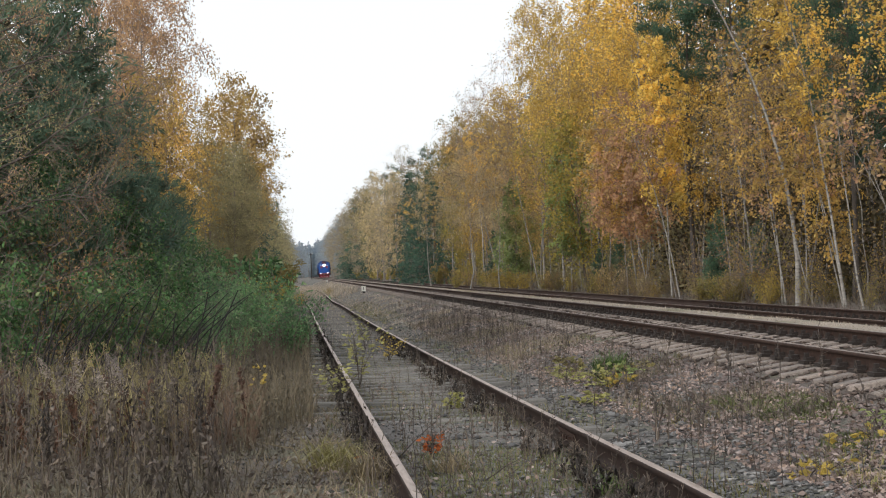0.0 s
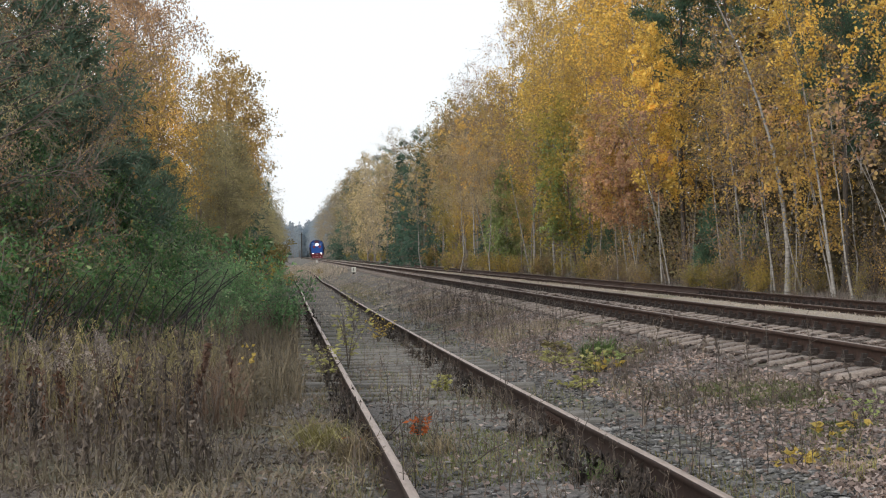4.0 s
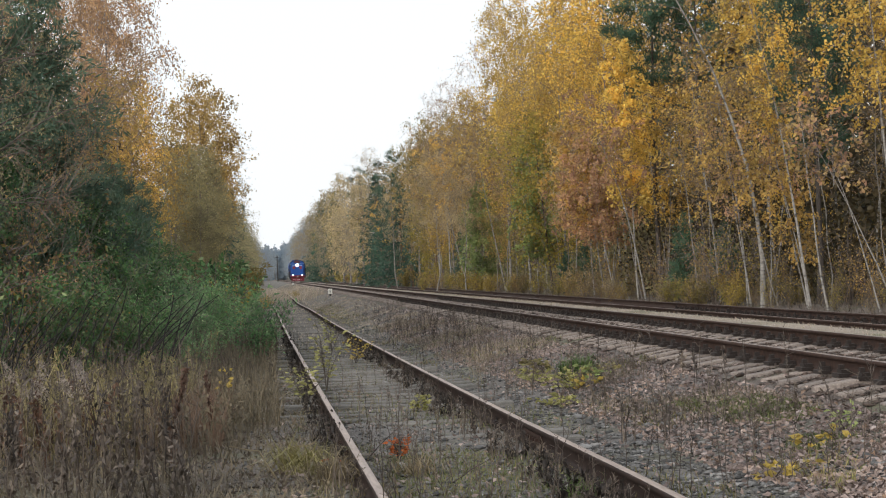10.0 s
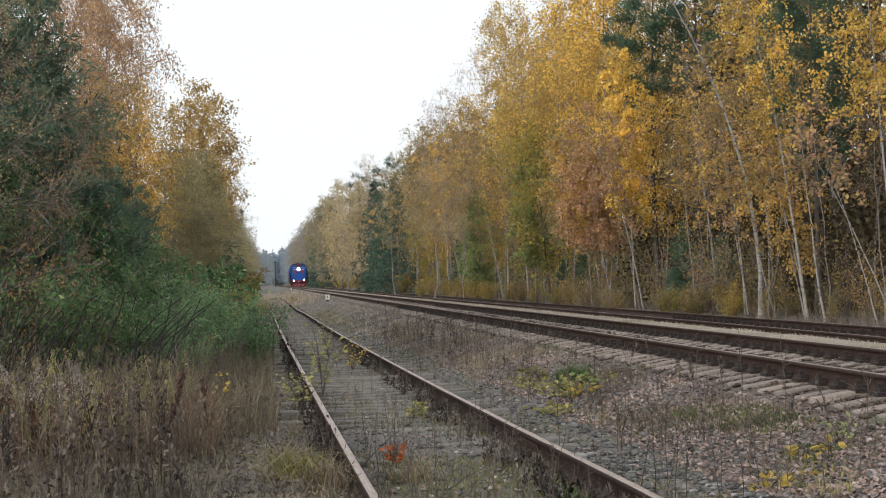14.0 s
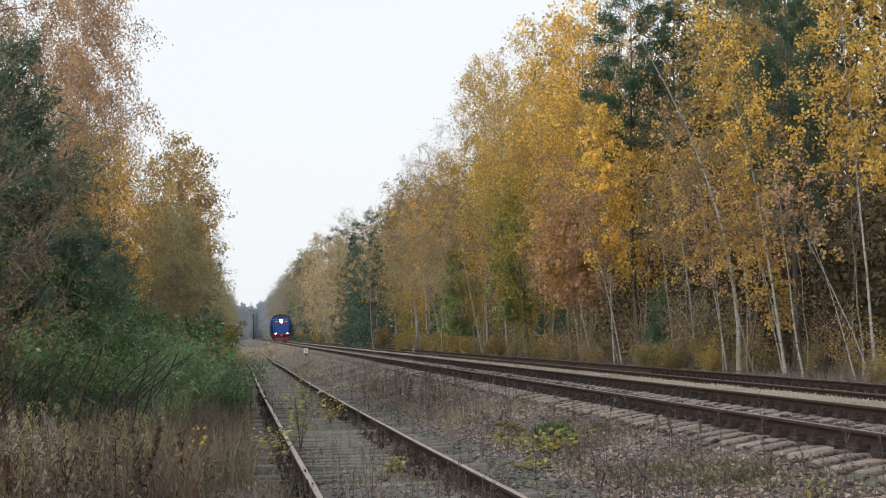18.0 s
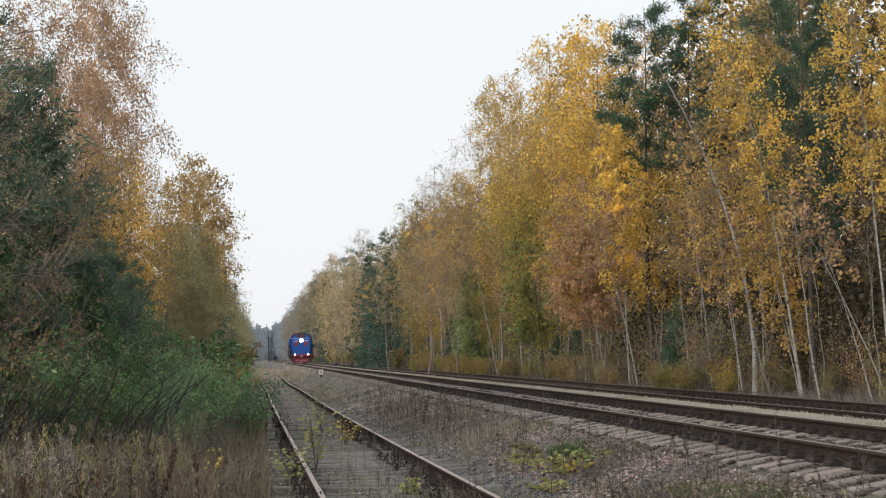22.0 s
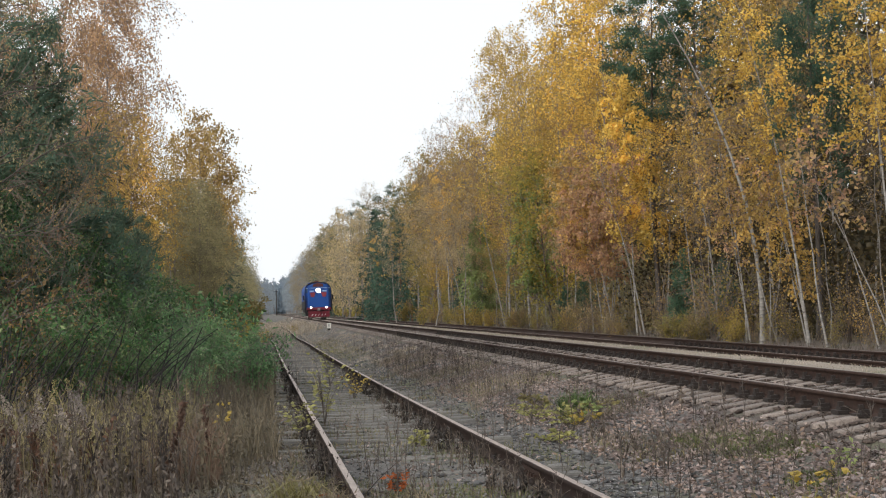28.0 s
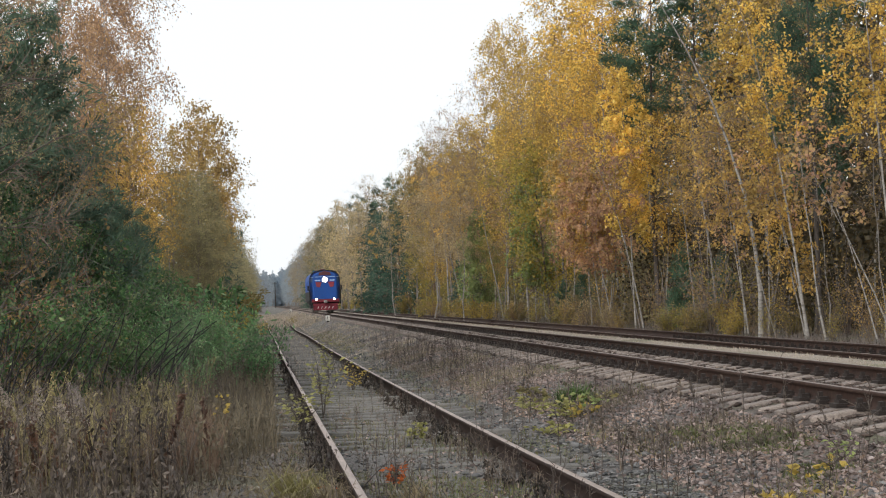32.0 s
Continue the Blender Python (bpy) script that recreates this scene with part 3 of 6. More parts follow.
def track_of(label, middle, base, start, end, top, joint, steel=RUST):
    t = thing("railway_track", label, "railway track", "railway tracks")
    ys = np.concatenate([np.arange(start, 170, 1.5), np.arange(170, end + 1, 6.0)])
    for s in (-1, 1):
        line = np.stack([middle(ys) + s * (GAUGE / 2 + 0.036), ys, base(ys)], 1)
        part("rail", rail_mesh("rail", line, top, steel), steel, t, "rusty steel rail with a worn head")
        y = start + joint
        while y < min(end, 140):
            part("fishplate", FISHPLATE, RUST, t, at=pose(float(np.interp(y, ys, line[:, 0])), y, float(np.interp(y, ys, line[:, 2]))))
            y += 12.5
    return t


build_tracks()

# ---- trees ----
def skeleton_tree(g, height, base, reach, n1, n2, nl, rise, droop, jitter, shape, trunk_r, bend=0.03, twig_len=0.38, hang=0.3, leanx=0.0, bow=0.0):
    """Trunk, limbs and the places of the leaves. Returns (trunk geometry, limb geometry, leaf places, leaf directions)."""
    k = 9
    hs = np.linspace(0, height, k)
    wob = np.cumsum(g.normal(0, bend, (k, 2)), axis=0) * height / k
    wob[0] = 0
    tp = np.stack([wob[:, 0] + leanx * hs, wob[:, 1], hs], 1)
    tp[:, 0] += bow * hs ** 2
    rad = trunk_r * (1 - 0.93 * (hs / height) ** 0.85)
    rad[0] *= 1.25
    trunk = [tube(tp, rad, 8)]
    limbs, at, way = [], [], []
    s5 = np.linspace(0, 1, 5)
    for i in range(n1):
        u = (i + g.uniform()) / n1
        h = height * (base + (1 - base) * u * 0.97)
        L = max(0.25, reach * shape(u) * g.uniform(0.65, 1.3))
        az = i * 2.399963 + g.normal(0, 0.35)
        d = np.array([np.cos(az), np.sin(az), 0])
        p0 = np.array([np.interp(h, hs, tp[:, c]) for c in range(3)])
        up = rise * g.uniform(0.6, 1.4)
        pts = p0 + s5[:, None] * d * L + np.array([0, 0, 1.0]) * (L * (up * s5 - droop * s5 ** 2))[:, None]
        pts[1:-1] += g.normal(0, 0.03 * L, (3, 3))
        r0 = np.interp(h, hs, rad) * 0.5
        limbs.append(tube(pts, np.linspace(max(r0, 0.008), 0.004, 5), 3))
        m = max(2, int(n2 * L / reach))
        for _ in range(m):
            s = g.uniform(0.2, 1.0)
            q = np.array([np.interp(s, s5, pts[:, c]) for c in range(3)])
            dd = d * 0.6 + g.normal(0, 0.6, 3) + np.array([0, 0, 0.25 * rise - hang])
            dd /= np.linalg.norm(dd)
            tl = twig_len * L * g.uniform(0.5, 1.2) + 0.12
            w = np.linspace(0, 1, 4)[:, None]
            tw = q + dd * tl * w + np.array([0, 0, -hang]) * tl * w ** 2
            limbs.append(twig(tw[0], tw[-1], 0.008))
            c = g.uniform(0.05, 1.0, nl)
            lp = np.stack([np.interp(c, w[:, 0], tw[:, a]) for a in range(3)], 1)
            at.append(lp + g.normal(0, jitter, (nl, 3)))
            way.append(np.repeat(dd[None], nl, 0))
    return trunk, limbs, np.concatenate(at), np.concatenate(way)


def oval(u):
    return math.sin(math.pi * min(1, 0.16 + 0.80 * u)) ** 0.75


def cone(u):
    return (1 - u) ** 0.85 + 0.05


def column(u):
    return 0.55 + 0.45 * math.sin(math.pi * min(1, 0.25 + 0.7 * u)) - 0.35 * max(0, u - 0.75) * 4 * 0.5


def taper(u):
    return 0.06 + (1 - u) ** 0.75 * (0.75 + 0.3 * math.sin(u * 40))


def parasol(u):
    return 0.45 + 0.55 * math.sin(math.pi * (0.2 + 0.65 * u))


def tree(name, label, category, seed, bark_mat, leaf_mat, leaf_l, leaf_w, along=0.0, spread=1.0, **spec):
    g = rng_of(seed)
    trunk, limbs, at, way = skeleton_tree(g, **spec)
    t = thing(name, label, category)
    part("trunk", trunk, bark_mat, t).data.polygons.foreach_set("use_smooth", np.ones(len(trunk[0][1]), bool))
    tagged(part("branchwork", limbs, PINE if category == "pine" else TWIG, t), kind="stuff")
    geo = leaves(at, leaf_l, leaf_w, g, way * along if along else None, spread)
    part("crown", [geo], leaf_mat, t)
    return t


PATTERNS = {}


def pattern(key, *a, **k):
    PATTERNS[key] = tree(*a, **k)


pattern("birch_a", "birch_tree", "tall birch with white trunk in autumn leaf", "tree", 11, BIRCH, GOLD, 0.105, 0.075, height=15, base=0.26, reach=2.3, n1=60, n2=13, nl=17, rise=0.9, droop=0.5, jitter=0.13, shape=oval, trunk_r=0.066, hang=0.75)
pattern("birch_b", "birch_tree", "tall birch with white trunk in autumn leaf", "tree", 12, BIRCH, GOLD, 0.105, 0.075, height=15, base=0.36, reach=2.0, n1=54, n2=13, nl=17, rise=1.1, droop=0.45, jitter=0.13, shape=oval, trunk_r=0.062, bend=0.06, hang=0.8)
pattern("birch_c", "birch_tree", "slender birch with white trunk in autumn leaf", "tree", 13, BIRCH, GOLD, 0.10, 0.072, height=9, base=0.30, reach=1.25, n1=42, n2=11, nl=12, rise=1.0, droop=0.5, jitter=0.10, shape=column, trunk_r=0.038, bend=0.05, hang=0.7)
pattern("birch_d", "birch_tree", "slender birch with white trunk in autumn leaf", "tree", 14, BIRCH, AMBER, 0.10, 0.072, height=9, base=0.38, reach=1.4, n1=38, n2=10, nl=11, rise=0.9, droop=0.4, jitter=0.12, shape=oval, trunk_r=0.036, bend=0.08, hang=0.6)
pattern("birch_bare", "birch_tree", "nearly bare birch with few thin leaves", "tree", 15, BIRCH, BROWN, 0.08, 0.06, height=13, base=0.35, reach=1.9, n1=48, n2=14, nl=5, rise=1.2, droop=0.4, jitter=0.12, shape=oval, trunk_r=0.058, bend=0.06, hang=0.5)
pattern("birch_pole", "birch_tree", "thin young birch drawn up among others", "tree", 26, BIRCH, BROWN, 0.075, 0.055, height=9, base=0.42, reach=1.0, n1=22, n2=9, nl=4, rise=1.1, droop=0.3, jitter=0.10, shape=oval, trunk_r=0.028, bend=0.10, hang=0.3)
pattern("pine_c", "pine_tree", "tall pine with bare lower trunk and dark green needles", "pine", 27, PINE, NEEDLE, 0.17, 0.036, along=1.0, spread=0.5, height=16, base=0.52, reach=2.3, n1=24, n2=24, nl=42, rise=0.35, droop=0.2, jitter=0.10, shape=parasol, trunk_r=0.14, twig_len=0.24, hang=-0.12)
pattern("pine_d", "pine_tree", "dense young pine with boughs to the ground", "pine", 28, PINE, NEEDLE, 0.17, 0.036, along=1.0, spread=0.5, height=7, base=0.04, reach=2.3, n1=58, n2=22, nl=36, rise=0.5, droop=0.12, jitter=0.085, shape=taper, trunk_r=0.10, twig_len=0.26, hang=-0.12)
pattern("far_a", "birch_tree", "distant birch in autumn leaf", "tree", 16, GREY, GOLD, 0.21, 0.15, height=15, base=0.08, reach=2.4, n1=36, n2=8, nl=11, rise=0.9, droop=0.5, jitter=0.2, shape=oval, trunk_r=0.11, hang=0.6)
pattern("far_b", "birch_tree", "distant birch in autumn leaf", "tree", 17, GREY, GOLD, 0.21, 0.15, height=15, base=0.05, reach=2.8, n1=36, n2=8, nl=12, rise=0.8, droop=0.3, jitter=0.25, shape=oval, trunk_r=0.12, bend=0.05, hang=0.5)
pattern("mid_a", "birch_tree", "tall birch in autumn leaf", "tree", 18, BIRCH, GOLD, 0.17, 0.12, height=15, base=0.44, reach=2.3, n1=46, n2=10, nl=9, rise=0.9, droop=0.5, jitter=0.15, shape=oval, trunk_r=0.052, hang=0.75)
pattern("mid_b", "birch_tree", "tall birch in autumn leaf", "tree", 19, BIRCH, GOLD, 0.17, 0.12, height=15, base=0.48, reach=2.1, n1=42, n2=10, nl=9, rise=1.1, droop=0.45, jitter=0.15, shape=oval, trunk_r=0.05, bend=0.06, hang=0.8)
pattern("mid_pine", "pine_tree", "pine with reddish trunk and dark green needles", "pine", 24, PINE, NEEDLE, 0.32, 0.075, along=0.9, spread=0.55, height=14, base=0.38, reach=2.2, n1=30, n2=11, nl=13, rise=0.5, droop=0.2, jitter=0.12, shape=parasol, trunk_r=0.14, hang=-0.15)
pattern("pine_a", "pine_tree", "pine with reddish trunk and dark green needles", "pine", 21, PINE, NEEDLE, 0.16, 0.034, along=1.0, spread=0.5, height=14, base=0.34, reach=2.5, n1=30, n2=22, nl=42, rise=0.4, droop=0.2, jitter=0.10, shape=parasol, trunk_r=0.15, twig_len=0.26, hang=-0.12)
pattern("pine_b", "pine_tree", "young bushy pine with dark green needles", "pine", 22, GREY, NEEDLE, 0.14, 0.026, along=1.0, spread=0.5, height=7, base=0.04, reach=2.4, n1=54, n2=18, nl=52, rise=0.5, droop=0.12, jitter=0.075, shape=taper, trunk_r=0.11, hang=-0.2)
pattern("spruce", "spruce_tree", "dark green spruce with drooping boughs", "tree", 23, PINE, SPRUCE, 0.34, 0.13, along=0.7, spread=0.6, height=15, base=0.03, reach=2.5, n1=62, n2=8, nl=13, rise=0.15, droop=0.35, jitter=0.13, shape=cone, trunk_r=0.16, hang=0.25)
pattern("leafy", "leafy_tree", "broad leafy tree turning colour", "tree", 31, GREY, OLIVE, 0.13, 0.09, height=8, base=0.12, reach=2.0, n1=46, n2=12, nl=16, rise=0.8, droop=0.25, jitter=0.17, shape=oval, trunk_r=0.062, hang=0.2)
pattern("leafy_tall", "leafy_tree", "broad leafy tree turning colour", "tree", 32, GREY, OLIVE, 0.19, 0.14, height=14, base=0.2, reach=2.5, n1=50, n2=12, nl=17, rise=0.9, droop=0.25, jitter=0.2, shape=oval, trunk_r=0.13, hang=0.15)


def bush_pattern(key, label, seed, mat, stems, height, reach, nl, leaf_l, leaf_w, twigs=14, hang=0.25, jitter=0.08, name="bush"):
    g = rng_of(seed)
    t = thing(name, label, "bush")
    limbs, at, way = [], [], []
    for i in range(stems):
        az, L = g.uniform(0, 6.283), height * g.uniform(0.6, 1.1)
        out = reach * g.uniform(0.2, 1.0)
        s = np.linspace(0, 1, 6)
        d = np.array([np.cos(az), np.sin(az), 0])
        pts = d * 0.15 * g.uniform() + s[:, None] * np.array([0, 0, 1.0]) * L + (s ** 1.6)[:, None] * d * out + g.normal(0, 0.04, (6, 3)) * s[:, None]
        limbs.append(tube(pts, np.linspace(0.016, 0.004, 6), 3))
        for _ in range(twigs):
            q = g.uniform(0.18, 1)
            p = np.array([np.interp(q, s, pts[:, c]) for c in range(3)])
            dd = unit(d * 0.4 + g.normal(0, 0.7, 3) + np.array([0, 0, 0.2 - hang]))
            tl = height * 0.22 * g.uniform(0.5, 1.3)
            w = np.linspace(0, 1, 3)[:, None]
            tw = p + dd * tl * w
            limbs.append(twig(tw[0], tw[-1], 0.006))
            c = g.uniform(0, 1, nl)[:, None]
            at.append(p + dd * tl * c + g.normal(0, jitter, (nl, 3)))
            way.append(np.repeat(dd[None], nl, 0))
    tagged(part("branchwork", limbs, TWIG, t), kind="stuff")
    part("crown", [leaves(np.concatenate(at), leaf_l, leaf_w, g, np.concatenate(way) * 0.6)], mat, t)
    PATTERNS[key] = t


bush_pattern("bush_a", "dense green bush with narrow leaves", 41, BUSH, 20, 2.2, 1.3, 9, 0.115, 0.044)
bush_pattern("bush_b", "dense green bush with narrow leaves", 42, BUSH, 16, 1.6, 1.2, 10, 0.11, 0.044)
bush_pattern("bush_c", "low forest-edge shrub in autumn colour", 43, AMBER, 14, 1.3, 0.9, 7, 0.07, 0.045)
bush_pattern("bush_far", "distant shrub at the wood's edge", 45, BUSH, 9, 2.2, 1.3, 9, 0.22, 0.11, 8)
bush_pattern("bush_d", "thin bare shrub with few brown leaves", 44, BROWN, 16, 2.4, 1.3, 3, 0.07, 0.05)



def plant(key, x, y, height=None, mat=None, lean=0.0, turn=None, wide=1.0, label="", group="", trunk=None):
    """A copy of a pattern at a place, with its height, its leaves' colour and its lean."""
    src = PATTERNS[key]
    g = rng_of(int(abs(x) * 100 + y * 7) + 3)
    z = float(ground_z(x, y)) - 0.05
    own = max(v.co.z for c in src.children for v in c.data.vertices)
    s = (height / own) if height else g.uniform(0.9, 1.1)
    turn = g.uniform(0, 360) if turn is None else turn
    ob = copy_thing(src, Matrix.Translation((x, y, z)) @ pose(0, 0, 0, 0, lean, 0) @ pose(0, 0, 0, 0, 0, turn) @ Matrix.Diagonal((s * wide, s * wide, s, 1)))
    if trunk:
        slot = [c for c in ob.children if c.name.startswith("trunk")][0].material_slots[0]
        slot.link = "OBJECT"
        slot.material = trunk
    if mat:
        slot = [c for c in ob.children if c.name.startswith("crown")][0].material_slots[0]
        slot.link = "OBJECT"
        slot.material = mat
    words = {"golden birch leaves": "golden yellow", "amber birch leaves": "amber", "russet leaves": "russet red", "thin brown leaves": "thin brown", "bronze leaves": "bronze", "golden brown leaves": "golden brown", "pinkish brown birch leaves": "pinkish brown", "faded birch leaves with haze tint": "faded", "dull olive brown leaves": "dull olive", "grey olive leaves": "grey olive", "grey green bush leaves": "grey green", "olive leaves": "olive green", "green leaves": "green", "bright yellow leaves": "bright yellow"}
    if label:
        ob["label"] = label
    elif mat and mat.name in words:
        kind = {"birch_tree": "birch with a white trunk", "leafy_tree": "leafy tree", "bush": "shrub"}.get(src.name.split(".")[0], "tree")
        ob["label"] = words[mat.name] + " leaves on a " + ("slender " if s * own < 10 and "birch" in kind else "") + kind
    ob["group"] = group or "trees and bushes of the wood"
    return ob


# trees that can be told apart along the wood's edge beyond the tracks
RIGHT = [
    ("birch_a", 13.7, 88, 16.4, GOLD, 0), ("birch_b", 13.5, 80, 16.0, GOLD, -1.0), ("birch_a", 14.2, 74, 16.5, GOLD, 1.0), ("birch_a", 14.6, 67, 16.0, GOLD, 2.0), ("birch_b", 13.2, 102, 13.0, BRONZE, 0),
    ("birch_bare", 13.4, 96, 15.6, PINKISH, 1), ("birch_bare", 13.0, 110, 15.0, PINKISH, -1), ("birch_bare", 13.5, 122, 15.0, BROWN, 1), ("birch_bare", 13.0, 132, 13.0, AMBER, -1),
    ("birch_d", 12.9, 88, 5.4, OLIVE, 0), ("spruce", 13.4, 108, 4.2, None, 0), ("spruce", 13.6, 99, 3.4, None, 0), ("leafy", 13.0, 94, 5.6, GREEN, 0), ("spruce", 13.2, 142, 7.5, None, 0), ("birch_c", 14.8, 57, 8.6, GOLD, 2), ("birch_bare", 14.6, 50, 9.0, BROWN, -4), ("birch_d", 15.2, 46.5, 9.2, AMBER, 0),
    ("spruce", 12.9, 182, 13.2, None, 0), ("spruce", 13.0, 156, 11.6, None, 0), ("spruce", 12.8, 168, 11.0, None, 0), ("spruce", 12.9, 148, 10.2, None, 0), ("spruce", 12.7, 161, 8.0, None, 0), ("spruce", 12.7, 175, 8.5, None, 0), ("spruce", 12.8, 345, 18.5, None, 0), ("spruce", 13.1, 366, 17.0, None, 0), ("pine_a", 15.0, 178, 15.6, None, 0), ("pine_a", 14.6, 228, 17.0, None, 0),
    ("far_b", 12.9, 225, 15.5, HAZE_TAN, 0), ("far_a", 12.8, 205, 14.5, FADED_HAZY, 0), ("birch_c", 12.9, 118, 8.5, GOLD, -2), ("far_b", 15.4, 152, 14.6, BRONZE, 0), ("far_a", 15.0, 141, 13.4, BRONZE, 0),
    ("far_a", 12.8, 300, 18.0, HAZE_TAN, 0), ("far_b", 12.8, 260, 18.0, FADED_HAZY, 0), ("far_a", 12.8, 430, 20, HAZE_TAN, 0), ("birch_bare", 13.0, 190, 17.0, FADED_HAZY, 0),
]
for key, x, y, h, mat, lean in RIGHT:
    plant(key, x, y, h, mat, lean, wide=1.3 if key == "spruce" else 1.0)


plant("pine_c", 14.5, 57.0, 14.4, DEEPPINE, 0, wide=0.95, trunk=DARKBARK)
plant("pine_c", 15.8, 56.0, 14.6, DEEPPINE, 0, 70, wide=0.8, trunk=DARKBARK)
plant("pine_a", 14.5, 40.4, 13.0, DEEPPINE, 0, wide=0.62, trunk=DARKBARK)
plant("pine_a", 14.3, 39.4, 10.0, DEEPPINE, 0, 40, wide=0.7, trunk=DARKBARK)
plant("pine_d", 13.5, 50.0, 3.0, DEEPPINE, 0, 60, wide=0.85, label="small dark pine among the birch trunks")
plant("pine_d", 14.0, 47.2, 2.6, DEEPPINE, 0, 200, wide=0.85, label="small dark pine among the birch trunks")
plant("pine_d", 13.4, 65.5, 2.4, DEEPPINE, 0, 150, wide=0.8, label="small dark pine among the birch trunks")
plant("pine_d", 13.4, 70.0, 2.1, DEEPPINE, 0, 20, wide=0.8, label="small dark pine among the birch trunks")


def edge_birch(x, y, height, lean, bow, thick, mat, seed, label, base=0.4, reach=1.2, n1=26, n2=9, nl=9, leaf=0.12, shape=oval, twist=0.02):
    """A birch at the wood's edge with its own lean and bow towards the light."""
    t = tree("birch_tree", label, "tree", seed, BIRCH, mat, leaf, leaf * 0.72, height=height, base=base, reach=reach, n1=n1, n2=max(5, int(n2 * 0.72)), nl=int(nl * 1.5), rise=0.7, droop=0.45, jitter=0.06, shape=shape, trunk_r=0.68 * thick, bend=twist, twig_len=0.27, hang=0.55, leanx=lean, bow=bow)
    t.matrix_basis = pose(x, y, float(ground_z(x, y)) - 0.05)
    t["group"] = "trees and bushes of the wood"


edge_birch(13.0, 40.5, 10.2, 0.04, -0.0357, 0.108, BROWN, 601, "crooked leaning birch with a pale trunk and brown leaves", 0.5, 1.3, 26, 9, 5, 0.085)
edge_birch(13.04, 37.0, 9.2, -0.084, -0.0113, 0.062, GOLD, 602, "leaning birch with a forked pale trunk and golden leaves", 0.46, 0.85, 36, 10, 10, 0.09)
edge_birch(13.2, 37.4, 5.4, -0.16, -0.006, 0.034, AMBER, 603, "slim leaning birch with amber leaves", 0.2, 0.6, 30, 9, 10, 0.09)
edge_birch(13.12, 36.0, 6.4, -0.129, 0.0069, 0.042, BROWN, 604, "slender white birch with thin brown leaves", 0.6, 0.7, 10, 6, 4, 0.09)
edge_birch(13.16, 37.5, 5.4, -0.213, 0.0084, 0.033, RUSSET, 605, "thin leaning birch with russet leaves", 0.5, 0.6, 14, 6, 5, 0.09)
edge_birch(13.58, 33.0, 4.6, -0.335, -0.03, 0.032, BROWN, 606, "thin bowed bare birch bending out of the wood", 0.6, 0.8, 12, 6, 3)
edge_birch(13.39, 33.5, 5.0, -0.188, -0.025, 0.03, RUSSET, 607, "thin bowed birch with few russet leaves", 0.55, 0.8, 12, 6, 4)
edge_birch(13.75, 33.2, 9.6, -0.03, -0.004, 0.06, GOLD, 608, "airy golden birch with a white trunk", 0.42, 1.25, 42, 11, 12, 0.092)
edge_birch(14.8, 34.6, 9.8, 0.0, 0.0, 0.06, GOLD, 609, "airy golden birch with a white trunk", 0.45, 1.2, 36, 10, 10, 0.092)
edge_birch(13.04, 42.0, 6.8, -0.034, -0.012, 0.045, AMBER, 610, "slim birch with amber leaves", 0.35, 0.75, 26, 8, 6, 0.1)
edge_birch(13.07, 41.8, 6.0, -0.105, -0.0054, 0.04, RUSSET, 611, "slim birch with russet leaves", 0.35, 0.7, 20, 7, 5, 0.09)
edge_birch(13.09, 39.5, 4.2, -0.30, 0.03, 0.034, AMBER, 612, "thin leaning birch with amber leaves", 0.45, 0.5, 14, 6, 6, 0.1)
edge_birch(13.3, 45.5, 7.4, -0.05, -0.008, 0.04, AMBER, 613, "slim birch with amber leaves", 0.35, 0.9, 28, 8, 6, 0.1)
edge_birch(13.5, 48.5, 6.0, -0.04, -0.008, 0.04, BROWN, 614, "slim birch with thin brown leaves", 0.35, 0.9, 20, 7, 5, 0.1)
edge_birch(13.14, 54.0, 7.6, -0.10, -0.0248, 0.05, RUSSET, 615, "bowed white birch with russet leaves", 0.5, 1.3, 26, 9, 7)
edge_birch(13.15, 55.2, 9.4, -0.01, -0.002, 0.055, YOLKY, 616, "narrow birch in golden yellow leaf", 0.34, 0.95, 60, 10, 10, 0.13, column)
edge_birch(12.98, 60.0, 7.3, -0.091, -0.0084, 0.05, AMBER, 617, "rounded amber birch with white trunks", 0.36, 1.35, 46, 10, 10, 0.13)
edge_birch(13.17, 59.0, 6.0, -0.15, 0.0, 0.042, RUSSET, 618, "rounded russet birch with a white trunk", 0.36, 1.35, 44, 10, 10, 0.13)
edge_birch(12.99, 62.0, 5.6, -0.062, 0.0, 0.042, RUSSET, 619, "rounded russet birch with a white trunk", 0.40, 1.35, 40, 10, 10, 0.13)
edge_birch(12.9, 74.5, 7.6, 0.0, 0.0, 0.05, GREEN, 620, "narrow birch still in green leaf", 0.22, 1.05, 64, 11, 11, 0.14, column)
edge_birch(12.85, 92.5, 6.8, -0.02, 0.0, 0.05, GREEN, 626, "short birch still in dull green leaf", 0.15, 1.1, 46, 10, 10, 0.17, column)
edge_birch(13.1, 86.0, 9.5, -0.19, 0.0021, 0.062, BROWN, 621, "leaning white birch with a forked trunk and few leaves", 0.6, 1.5, 18, 8, 6, 0.13)
edge_birch(13.38, 104.0, 11.0, -0.25, 0.008, 0.085, AMBER, 622, "leaning white birch with thin amber leaves", 0.55, 1.6, 26, 9, 6, 0.15)
edge_birch(13.33, 103.0, 10.0, -0.078, -0.0125, 0.075, AMBER, 623, "white birch with thin amber leaves", 0.5, 1.4, 26, 9, 6, 0.15)
edge_birch(12.75, 175.0, 9.5, -0.009, -0.0005, 0.09, AMBER, 624, "slim pale birch with an amber top before dark spruces", 0.6, 0.9, 16, 7, 7, 0.2)
